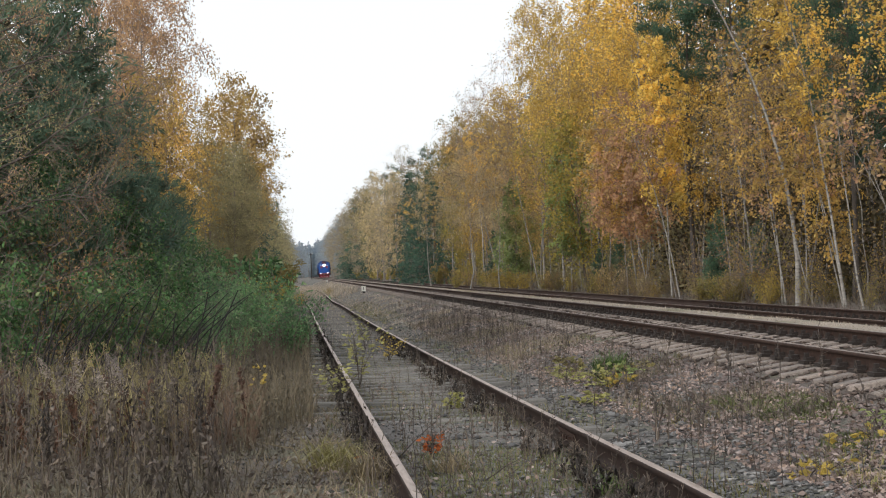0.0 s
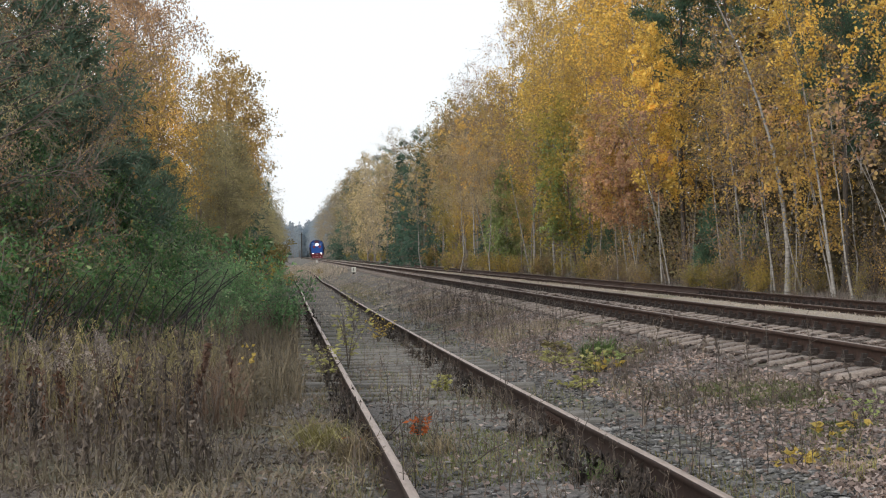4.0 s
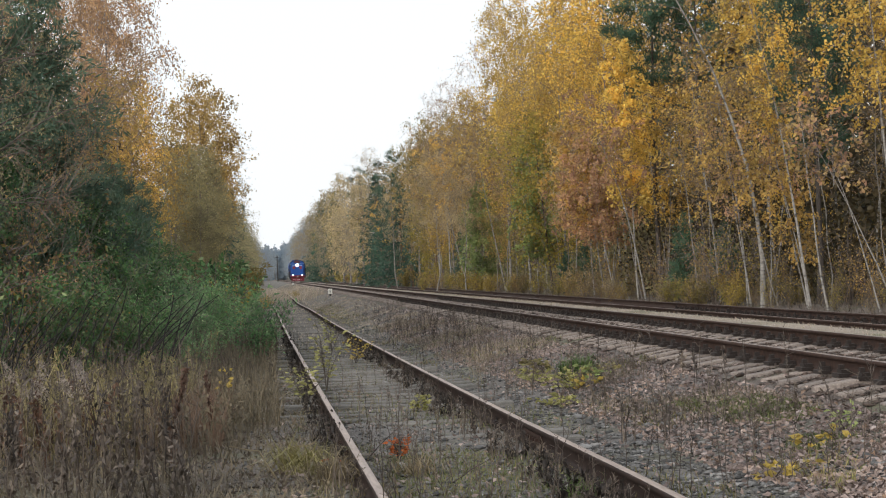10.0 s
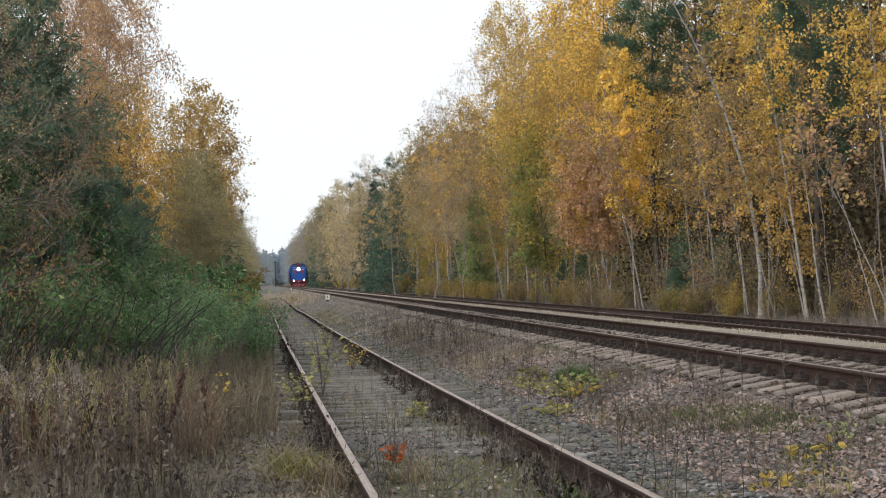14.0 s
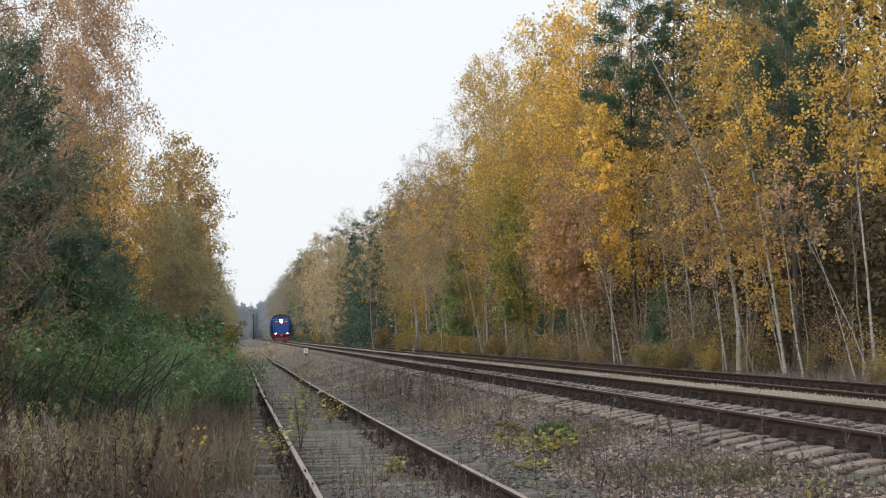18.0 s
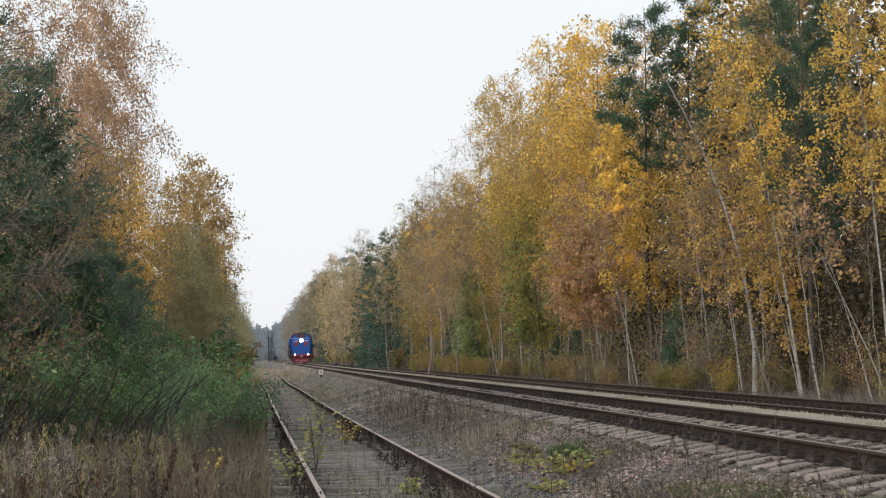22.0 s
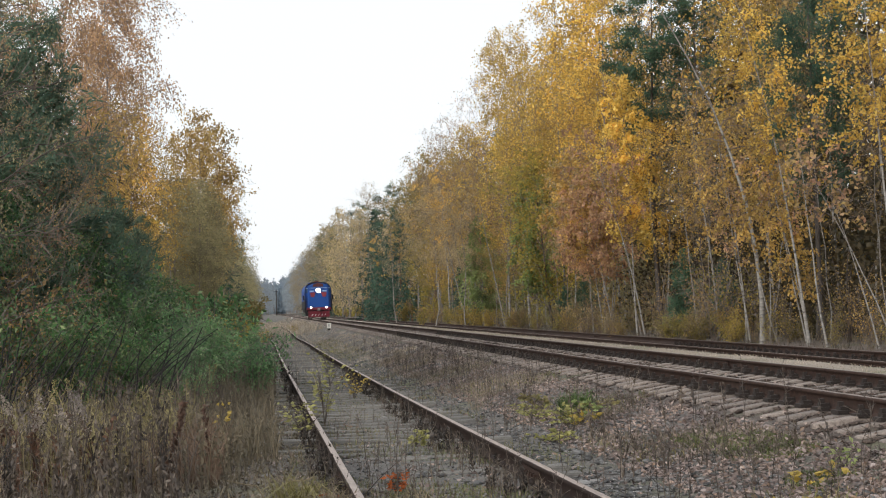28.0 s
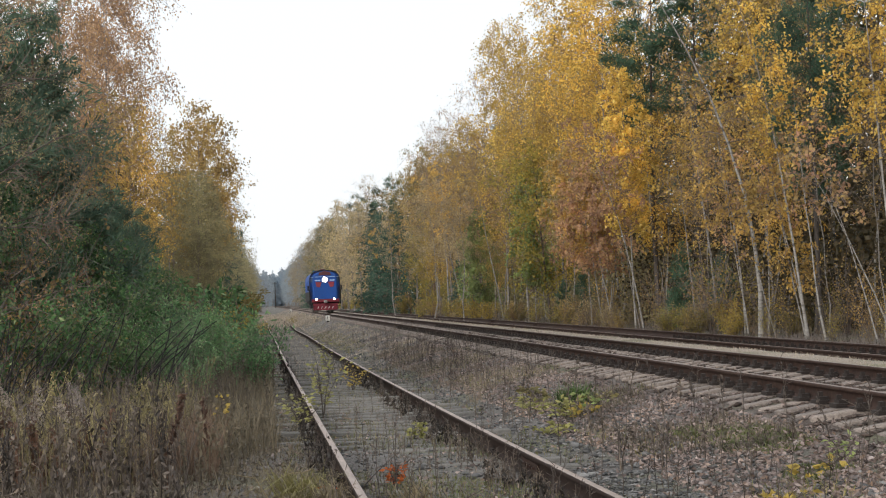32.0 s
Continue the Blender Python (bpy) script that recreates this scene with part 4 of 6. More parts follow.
edge_birch(12.7, 149.0, 8.0, 0.02, -0.004, 0.08, AMBER, 625, "slim pale birch with an amber top before dark spruces", 0.7, 0.8, 14, 6, 6, 0.18)


def fill(seed, xs, y0, y1, gap, heights, kinds, limit, lean=2.0, trunk=None):
    """More of the wood, row by row, kept to what the clearing lets one see."""
    g = rng_of(seed)
    for x0 in xs:
        y = y0 + g.uniform(0, gap)
        while y < y1:
            x = x0 + g.normal(0, 0.7) * np.sign(x0)
            if limit[0] < x / y < limit[1]:
                key, mat = kinds[g.integers(len(kinds))]
                plant(key, x, y, g.uniform(*heights), mat, g.normal(0, lean), trunk=trunk if trunk and g.uniform() < 0.6 else None)
            y += gap * g.uniform(0.7, 1.4)


AUTUMN = [("mid_a", GOLD), ("mid_b", GOLD), ("mid_b", AMBER), ("mid_a", AMBER), ("mid_b", BROWN), ("mid_b", GOLD), ("mid_pine", None)]
YOUNG = [("birch_c", GOLD), ("birch_d", FADED_HAZY), ("birch_d", PINKISH), ("birch_c", TAWNY), ("leafy", OLIVE), ("birch_bare", FADED_HAZY), ("birch_bare", PINKISH), ("leafy", MURK)]
VIEW_R, VIEW_L = 0.425, -0.205
MIXED = [("mid_b", BROWN), ("mid_a", GOLD), ("mid_pine", None), ("mid_b", AMBER), ("mid_a", BRONZE), ("mid_a", GOLD)]
GREYING = [("far_a", FADED_HAZY), ("far_b", BROWN), ("far_b", DULL), ("far_a", FADED_HAZY), ("spruce", None), ("far_b", FADED_HAZY), ("far_a", DULL)]
fill(100, [15.4], 30, 62, 5.5, (6, 9.0), [("birch_d", AMBER), ("birch_d", GOLD), ("birch_bare", BROWN), ("birch_c", GOLD)], (0, VIEW_R))
fill(130, [13.9], 31, 74, 2.7, (5.5, 8.5), [("birch_pole", BROWN), ("birch_pole", AMBER), ("birch_pole", RUSSET), ("birch_pole", BROWN)], (0, VIEW_R), 4.5, GREY)
fill(101, [14.6], 62, 130, 3.4, (6, 9.5), YOUNG, (0, VIEW_R), 2.0, DARKBARK)
fill(102, [17.5], 38, 66, 4.8, (13, 16.0), MIXED, (0, VIEW_R))
fill(107, [17.0], 66, 112, 4.2, (14, 17.0), AUTUMN, (0, VIEW_R))
fill(108, [14.4, 17.5], 112, 175, 5.0, (11, 14.5), [("mid_b", BROWN), ("mid_a", FADED_HAZY), ("mid_b", DULL), ("mid_pine", None), ("mid_b", FADED_HAZY)], (0, VIEW_R), 2.0, GREY)
fill(103, [20.5], 50, 170, 5.5, (15, 17.5), [("far_b", GOLD), ("far_a", AMBER), ("mid_pine", None), ("far_b", DULL), ("far_a", BROWN)], (0, VIEW_R))
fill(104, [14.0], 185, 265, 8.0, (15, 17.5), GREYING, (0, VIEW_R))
fill(134, [14.0], 265, 470, 9.0, (17.5, 20), [("far_a", HAZE_TAN), ("far_b", HAZE_TAN), ("far_b", DULL), ("far_a", FADED_HAZY), ("spruce", None), ("far_b", HAZE_TAN)], (0, VIEW_R))
fill(135, [14.0], 470, 640, 11.0, (19, 22), [("far_a", HAZE_TAN), ("far_b", HAZE_TAN), ("far_a", HAZE_BLUE)], (0, VIEW_R))
fill(136, [14.0], 640, 960, 14.0, (19, 22), [("far_a", HAZE_BLUE), ("far_b", HAZE_BLUE)], (0, VIEW_R))
fill(105, [13.0], 26, 120, 3.8, (0.6, 1.3), [("bush_c", FADED_HAZY), ("bush_c", DULL), ("bush_d", BROWN), ("bush_c", OLIVE), ("bush_d", BROWN), ("bush_b", GREEN), ("bush_c", BROWN)], (0, VIEW_R))
fill(106, [14.2], 30, 115, 4.6, (1.0, 2.0), [("bush_d", BROWN), ("bush_d", GOLD), ("bush_d", OLIVE), ("bush_d", AMBER), ("bush_d", DULL)], (0, VIEW_R))
for x, y, h, mat in ((12.8, 90, 1.3, YELLOW), (12.9, 95, 1.1, YELLOW), (13.0, 84, 1.2, OLIVE), (12.9, 63, 1.4, FADED_HAZY), (12.8, 101, 1.3, FADED_HAZY), (12.9, 47.5, 0.9, OLIVE), (13.0, 43.5, 1.0, OLIVE)):
    plant("bush_c", x, y, h, mat)
fill(138, [13.1], 30, 64, 1.5, (0.45, 1.2), [("bush_d", BROWN), ("bush_d", OLIVE), ("bush_d", DULL), ("bush_d", BROWN), ("bush_d", AMBER)], (0, VIEW_R))
fill(140, [13.7], 30, 66, 1.9, (1.5, 3.2), [("bush_d", DULL), ("bush_d", OLIVE), ("bush_d", BROWN), ("bush_d", AMBER), ("bush_d", DULL)], (0, VIEW_R))
fill(132, [13.0], 43, 62, 4.2, (0.7, 1.3), [("bush_c", BRONZE), ("bush_c", OLIVE), ("bush_c", BROWN), ("bush_d", RUSSET), ("bush_c", MURK), ("bush_d", BROWN)], (0, VIEW_R))
for x, y, h, mat in ((12.45, 93, 1.5, YELLOW), (12.5, 98, 1.7, YELLOW), (12.4, 103, 1.5, YELLOW), (12.5, 107, 1.3, OLIVE), (12.5, 88, 1.2, YELLOW), (12.55, 65, 1.5, TAWNY), (12.6, 68, 1.1, OLIVE), (12.6, 41.8, 0.8, YELLOW), (12.6, 48.5, 1.0, OLIVE), (12.5, 57, 0.9, OLIVE), (12.5, 118, 1.6, TAWNY), (12.5, 126, 1.8, TAWNY)):
    plant("bush_c", x, y, h, mat)
plant("birch_bare", 12.6, 179, 8.0, FADED_HAZY, 0)
plant("birch_bare", 12.6, 153, 8.0, FADED_HAZY, 1)
fill(133, [12.9], 80, 135, 5.0, (7, 11), [("birch_bare", FADED_HAZY), ("birch_d", FADED_HAZY), ("birch_bare", BRONZE)], (0, VIEW_R), 2.0, GREY)
fill(109, [13.2], 110, 400, 9, (1.0, 2.2), [("bush_far", DULL), ("bush_far", BROWN), ("bush_far", OLIVE)], (0, VIEW_R))

# the wood beside the siding
LEFT = [
    ("pine_d", -3.9, 29, 7.3, None, 0), ("pine_d", -5.0, 26, 6.5, None, 0), ("pine_b", -2.9, 31, 3.6, None, 0), ("pine_a", -6.6, 37, 10.5, None, 0), ("pine_d", -5.3, 33, 8.2, None, 0), ("pine_d", -6.0, 28, 6.0, None, 0), ("pine_d", -3.4, 36.5, 4.6, None, 0), ("pine_b", -3.3, 43, 4.5, None, 0),
    ("birch_d", -4.75, 50, 8.6, BRONZE, 1), ("birch_b", -6.6, 52, 14.0, PINKISH, 0), ("birch_b", -6.3, 66, 16.5, PINKISH, 0),
]
LEFT += [
    ("leafy_tall", -3.4, 88, 9.5, MURK, 0), ("leafy_tall", -3.3, 97, 8.0, MURK, 0), ("leafy_tall", -4.4, 80, 9.0, MURK, 0), ("leafy_tall", -3.0, 76, 5.5, MURK, 0),
    ("spruce", -3.8, 135, 11.5, None, 0), ("far_b", -3.6, 150, 11.5, MURK, 0), ("spruce", -3.4, 172, 12, None, 0), ("far_b", -3.7, 190, 13, MURK, 0), ("far_a", -3.5, 240, 14, MURK, 0),
]
for key, x, y, h, mat, lean in LEFT:
    plant(key, x, y, h, mat, lean)
plant("birch_a", -5.5, 60, 17.0, PINKISH, 0, wide=0.72)
plant("birch_a", -5.8, 64, 17.5, PINKISH, 0, 140, wide=0.66)
plant("birch_c", -4.75, 57, 9.4, AMBER, 1, wide=0.9)
plant("birch_c", -4.3, 58, 7.6, GOLD, 0, wide=0.85)
plant("leafy_tall", -4.2, 112, 16.5, TAWNY, 0, 20, wide=0.86)
plant("leafy_tall", -3.8, 115, 15.2, TAWNY, 0, 200, wide=0.86)
plant("birch_bare", -2.9, 118, 13.2, MURK, 0)
plant("birch_d", -4.3, 75, 10.6, BRONZE, 0, wide=0.75)
plant("birch_d", -4.7, 66, 9.0, AMBER, 0, wide=0.75)
plant("leafy_tall", -3.9, 108, 10.5, MURK, 0, wide=0.9)
fill(111, [-7.5, -10.5], 45, 140, 5.0, (6.5, 9.5), [("mid_b", BROWN), ("mid_pine", None), ("mid_b", MURK), ("leafy_tall", MURK), ("mid_pine", None)], (VIEW_L, 0))
fill(118, [-4.6], 520, 640, 12, (15, 18), [("far_b", MURK), ("birch_bare", HAZE_BLUE), ("far_a", HAZE_BLUE)], (VIEW_L, 0))
# far trees bending with the line, their haze held in the leaf tint
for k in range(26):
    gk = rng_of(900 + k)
    plant(("far_a", "far_b")[k % 2], -5.0 + 0.0000355 * (k * 14) ** 2 * 2.6 + gk.normal(0, 1.0), 600 + 14 * k, gk.uniform(16, 19.5), HAZE_BLUE)
fill(112, [-4.2, -8.0], 150, 520, 10, (11, 14), [("far_b", MURK), ("far_a", MURK), ("spruce", None), ("far_b", MURK)], (VIEW_L, 0))
fill(113, [-2.6], 26.5, 70, 2.4, (1.7, 2.5), [("bush_a", HEDGE), ("bush_b", HEDGE), ("bush_a", HEDGE)], (VIEW_L, 0))
fill(114, [-3.9], 20.5, 42, 1.9, (1.9, 2.8), [("bush_a", None), ("bush_a", None), ("bush_a", None), ("bush_b", None)], (VIEW_L, 0))
fill(115, [-1.6], 28, 66, 3.0, (0.9, 1.6), [("bush_b", HEDGE), ("bush_a", HEDGE), ("bush_b", GREEN)], (VIEW_L, 0))
fill(117, [-1.7], 66, 130, 4.0, (1.0, 1.8), [("bush_far", None), ("bush_far", GREEN)], (VIEW_L, 0))
fill(116, [-2.4], 70, 300, 9, (1.8, 3.2), [("bush_far", None), ("bush_far", DULL), ("bush_far", DULL)], (VIEW_L, 0))
for x, y, h in ((-1.9, 26.6, 1.8), (-1.2, 25.5, 1.1), (-1.45, 29.5, 1.6), (-2.2, 28.6, 2.1), (-1.5, 34, 1.9), (-1.9, 39, 2.0)):
    plant("bush_a", x, y, h, HEDGE, label="dense grey-green bush above the dry grass")
for x, y, h in ((-2.7, 23.6, 1.9), (-2.9, 25.4, 2.2), (-2.1, 25.0, 1.6)):
    plant("bush_a", x, y, h, None, label="dense dark green bush above the dry grass")
plant("bush_d", -3.6, 25.5, 3.6, BROWN)
plant("birch_bare", -5.2, 25.0, 6.4, BROWN, 33, trunk=TWIG, wide=0.6, label="leaning bare tree with shrivelled brown leaves")
for x, y, h in ((-4.3, 26.5, 4.2), (-3.1, 28.5, 3.3), (-5.0, 24.0, 4.0), (-2.9, 35, 3.4), (-3.0, 42, 3.0), (-5.6, 28.0, 5.0)):
    plant("leafy", x, y, h, BUSH, label="dense green leafy tree above the dry grass")


def limbed_tree(x, y, seed, long=()):
    """A tree at the clearing's edge whose long limbs slant out over the bushes."""
    g = rng_of(seed)
    t = thing("leafy_tree", "half-bare tree with long slanting limbs and shrivelled brown leaves", "tree", "trees and bushes of the wood", pose(x, y, float(ground_z(x, y)) - 0.05))
    part("trunk", [tube([(0, 0, 0), (0.05, 0.02, 2.5), (-0.05, 0.05, 5), (0, 0, 7.5)], [0.12, 0.10, 0.07, 0.02], 8)], GREY, t)
    s = np.linspace(0, 1, 7)
    for z0, run, rise in long:
        pts = np.array([0, 0, z0]) + s[:, None] * np.array([run, 0, run * rise]) + g.normal(0, 0.06, (7, 3)) * s[:, None]
        limb = part("limb", [tube(pts, np.linspace(0.020, 0.005, 7), 6)], DARKBARK, t, "long dark limb slanting out")
        tw = []
        for k in range(34):
            q = g.uniform(0.3, 1)
            p = np.array([np.interp(q, s, pts[:, c]) for c in range(3)])
            e = unit(np.array([0.7, -0.1, g.normal(0, 0.7)]) + g.normal(0, 0.2, 3))
            tw.append(twig(p, p + e * g.uniform(0.3, 0.8), 0.007))
        tagged(part("branchwork", tw, TWIG, limb), kind="stuff")
    for i in range(11):
        z0, L = 0.9 + 0.5 * i, g.uniform(2.0, 3.4)
        side = g.normal(0, 0.5)
        rise = g.uniform(0.35, 0.75)
        pts = np.array([0, 0, z0]) + s[:, None] * np.array([math.cos(side), math.sin(side), rise]) * L * 0.85 - (s ** 2)[:, None] * np.array([0, 0, 0.12 * L]) + g.normal(0, 0.05, (7, 3)) * s[:, None]
        limb = part("limb", [tube(pts, np.linspace(0.022, 0.005, 7), 5)], DARKBARK if i % 3 else TWIG, t)
        tw, at = [], []
        for k in range(26):
            q = g.uniform(0.2, 1)
            p = np.array([np.interp(q, s, pts[:, c]) for c in range(3)])
            e = unit(np.array([0.5, 0, 0.1]) + g.normal(0, 0.6, 3))
            r = g.uniform(0.25, 0.7)
            tw.append(twig(p, p + e * r, 0.005))
            at.append(p + e * r * g.uniform(0.2, 1.05, (11, 1)) + g.normal(0, 0.035, (11, 3)))
        tagged(part("branchwork", tw, TWIG, limb), kind="stuff")
        tagged(part("dry_leaves", [leaves(np.concatenate(at), 0.055, 0.024, g, np.array([[0, 0, -0.5]]), 0.7)], MURK if i % 3 else PINKISH, limb), kind="stuff")


limbed_tree(-5.4, 24.5, 501)
limbed_tree(-6.0, 27.5, 502)
limbed_tree(-5.7, 23.0, 503, [(2.40, 3.5, 0.545), (2.22, 2.9, 0.22), (3.3, 2.3, 0.75)])
for x, y, h, mat in ((-3.4, 23.5, 1.9, BROWN), (-2.6, 24.2, 1.7, OLIVE), (-3.9, 25.0, 2.4, BRONZE), (-2.2, 30.0, 1.9, BROWN), (-3.0, 27.0, 2.3, BROWN)):
    plant("bush_d", x, y, h, mat)
plant("bush_c", -1.3, 50, 2.0, YELLOW)
plant("bush_c", -0.05, 92, 1.0, YELLOW)
plant("bush_c", 2.3, 128, 0.8, YELLOW)


def deep_wood(seed, x0, x1, y0, y1, n, mat, size, top):
    """Undergrowth and crowns too deep in the wood to tell apart."""
    g = rng_of(seed)
    y = g.uniform(y0, y1, n)
    x = g.uniform(x0, x1, n)
    z = 0.3 + top * g.uniform(0, 1, n) ** 1.3
    ob = new("deep_wood", to_mesh("deep_wood", [leaves(np.stack([x, y, z], 1), size, size * 0.6, g)], mat))
    tagged(ob, "dark tangled undergrowth and crowns deep in the wood", "woods", kind="stuff")


deep_wood(121, 26, 48, 40, 330, 17000, DULL, 0.75, 11)
# the near-black clouds here and below paint shaded gaps behind trunks and crowns
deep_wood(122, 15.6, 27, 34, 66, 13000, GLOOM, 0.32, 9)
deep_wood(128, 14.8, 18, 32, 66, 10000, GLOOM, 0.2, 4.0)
deep_wood(137, 14.6, 19, 58, 100, 9000, MURK, 0.2, 3.0)
deep_wood(126, 15.6, 27, 70, 200, 12000, MURK, 0.32, 4.5)
deep_wood(125, 21, 42, 44, 125, 16000, DULL, 0.5, 14)
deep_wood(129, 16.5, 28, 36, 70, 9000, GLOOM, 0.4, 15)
deep_wood(127, 27, 62, 85, 270, 8000, DULL, 1.2, 5)
deep_wood(123, -30, -11, 40, 260, 9000, MURK, 0.7, 7)
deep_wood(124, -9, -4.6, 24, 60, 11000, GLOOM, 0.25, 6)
for ob in list(PATTERNS.values()):
    for o in (*ob.children_recursive, ob):
        bpy.data.objects.remove(o)

# ---- stones, fallen leaves and grasses ----
def scatter(g, n, x0, x1, y0, y1, power=2.0):
    """Places on the ground, thinning out with distance."""
    y = y0 + (y1 - y0) * g.uniform(0, 1, n) ** power
    x = g.uniform(x0, x1, n)
    return x, y


def stuff(name, label, category, geos, mat):
    ob = new(name, to_mesh(name, geos, mat))
    tagged(ob, label, category, kind="stuff")
    return ob


def spread_stones(name, label, seed, n, size, x0, x1, y0, y1, mat, power=2.0, lift=0.0):
    g = rng_of(seed)
    x, y = scatter(g, n, x0, x1, y0, y1, power)
    p = np.stack([x, y, ground_z(x, y) + size * g.uniform(-0.05, 0.25, n) + lift], 1)
    stuff(name, label, "gravel", [stones(p, size, g)], mat)


spread_stones("ballast_stones", "dark grey crushed stone ballast beside the siding", 201, 19000, 0.05, 2.2, 4.1, 7.5, 60, BALLAST, 2.6)
spread_stones("ballast_stones", "pinkish crushed stone on the ballast slope", 202, 14000, 0.05, 3.2, 4.62, 8, 60, BALLAST_PINK, 2.6)


def crib_stones(label, seed, n, x0, x1, first, step, count, mat):
    """Stones filling the gaps between sleepers."""
    g = rng_of(seed)
    k = np.floor(count * g.uniform(0, 1, n) ** 1.6)
    y = first + step * (k + 0.5) + np.clip(g.normal(0, 0.06, n), -0.11, 0.11)
    x = g.uniform(x0, x1, n)
    p = np.stack([x, y, ground_z(x, y) + g.uniform(0.0, 0.018, n)], 1)
    stuff("ballast_stones", label, "gravel", [stones(p, 0.055, g)], mat)


crib_stones("brown crushed stone between the main sleepers", 203, 15000, 4.65, 7.5, 8.0, 0.5, 90, BALLAST_BROWN)
spread_stones("ballast_stones", "fine grey gravel between the siding's rails", 204, 10000, 0.045, 0.2, 2.9, 7.5, 55, BALLAST, 2.4)
spread_stones("ballast_stones", "scattered gravel beside the siding", 205, 2500, 0.045, -1.4, 0.5, 8, 35, BALLAST)


def spread_leaves(seed, n, x0, x1, y0, y1):
    g = rng_of(seed)
    x, y = scatter(g, n, x0, x1, y0, y1)
    p = np.stack([x, y, ground_z(x, y) + 0.02 + g.uniform(0, 0.03, n)], 1)
    v, f = leaves(p, 0.05, 0.026, g, np.array([1.0, 0, 0]) * g.normal(0, 1, (n, 1)) + np.array([0, 1.0, 0]) * g.normal(0, 1, (n, 1)), 0.45, 0.35)
    return v, f


stuff("fallen_leaves", "curled brown fallen leaves lying on ballast", "fallen leaves", [spread_leaves(211, 15000, 3.1, 4.6, 8, 45), spread_leaves(212, 2500, 0.0, 3.0, 8, 40), spread_leaves(214, 1300, 4.5, 7.4, 9, 40)], LITTER)
stuff("fallen_leaves", "dull brown leaf mulch among the dead grass", "fallen leaves", [spread_leaves(213, 9000, -4.5, 0.35, 8.5, 22)], MULCH)


def grass_field(name, label, seed, n, height, width, lean, x0, x1, y0, y1, mat, power=1.6, patchy=0.0):
    g = rng_of(seed)
    x, y = scatter(g, n, x0, x1, y0, y1, power)
    if patchy:
        k = np.sin(x * 2.3 + 1.7 * np.sin(y * 0.9)) + np.sin(y * 1.1 + x) > patchy
        x, y = x[k], y[k]
    p = np.stack([x, y, ground_z(x, y) - 0.01], 1)
    stuff(name, label, "grass", [blades(p, height, width, lean, g)], mat)


grass_field("dry_grass", "tall straw-coloured dry grass beside the siding", 221, 4200, 0.60, 0.009, 0.45, -7, -0.9, 13.5, 27, STRAW, 1.3, -0.5)
grass_field("dry_grass", "tangled brown dead grass and weeds", 222, 5200, 0.36, 0.010, 0.8, -7, -0.25, 10.2, 32, RUSTY, 1.5)
grass_field("dry_grass", "low tangled dead grass and litter", 232, 9000, 0.13, 0.008, 1.5, -4, 0.4, 8.5, 20, RUSTY, 1.5)
grass_field("dry_grass", "brown thicket of dead weeds beside the siding", 233, 5000, 0.55, 0.008, 0.5, -1.3, 0.1, 16, 50, RUSTY, 1.3)
grass_field("dry_grass", "low brown dead weeds along the siding", 223, 6000, 0.2, 0.007, 1.1, -1.4, 0.45, 9, 60, RUSTY)
grass_field("low_grass", "thin greenish grass between the siding's rails", 224, 16000, 0.11, 0.006, 0.8, 0.2, 2.9, 8, 40, TURF, 1.9, -0.3)
grass_field("low_grass", "mossy grass tufts on the ballast slope", 225, 9000, 0.13, 0.006, 0.7, 3.3, 4.8, 9, 40, TURF, 1.6, 0.75)
grass_field("dry_grass", "brown dead weeds between the tracks", 226, 4500, 0.17, 0.008, 1.0, 3.0, 4.5, 45, 90, DEADWEED, 1.2, -0.2)
grass_field("dry_grass", "dull brown dead weeds on the ballast slope", 249, 6500, 0.20, 0.008, 0.9, 3.0, 4.5, 23, 48, WEEDBROWN, 1.1, -0.1)
grass_field("dry_grass", "pale dry grass strip between the two tracks", 227, 7000, 0.06, 0.008, 0.8, 8.1, 9.7, 18, 90, DEADWEED, 1.3)
grass_field("dry_grass", "dry grass at the foot of the wood", 228, 6000, 0.26, 0.01, 0.8, 12.3, 14.5, 24, 120, STEM, 1.3)
grass_field("dry_grass", "dry weeds closing over the far end of the siding", 229, 5000, 0.6, 0.015, 0.5, -2.0, 4.2, 110, 200, DEADWEED, 1.0)
grass_field("dry_grass", "low dry weeds between the far tracks", 230, 9000, 0.14, 0.016, 1.1, 2.4, 4.5, 60, 300, DEADWEED, 1.0)
grass_field("dry_grass", "pale dead weeds over the far siding", 239, 6000, 0.2, 0.016, 1.0, -1.6, 2.6, 75, 260, DEADWEED, 1.2)
grass_field("low_grass", "dry grass in the forest floor", 231, 4000, 0.4, 0.012, 0.5, 14, 26, 35, 90, STRAW, 1.3)


grass_field("low_grass", "olive dead grass among the weeds", 234, 6200, 0.58, 0.010, 0.45, -5, -0.9, 14.0, 23, OLIVEDRY, 1.2)
grass_field("low_grass", "mossy turf patch on the ballast slope", 235, 15000, 0.085, 0.008, 1.0, 3.8, 4.45, 10.8, 17.5, SEDGE, 1.0, 0.1)
grass_field("low_grass", "low dark green moss and grass in the siding", 240, 5500, 0.055, 0.008, 1.0, 0.9, 2.15, 8, 13.5, SEDGE, 1.0, -0.6)
grass_field("dry_grass", "short brown weeds on the ballast slope", 236, 3200, 0.15, 0.007, 0.7, 3.4, 4.5, 12.5, 20, RUSTY, 1.0, -0.2)
grass_field("low_grass", "thin pale weeds overgrowing the far siding", 237, 6000, 0.14, 0.009, 0.7, 0.0, 3.2, 36, 115, DEADWEED, 1.2)
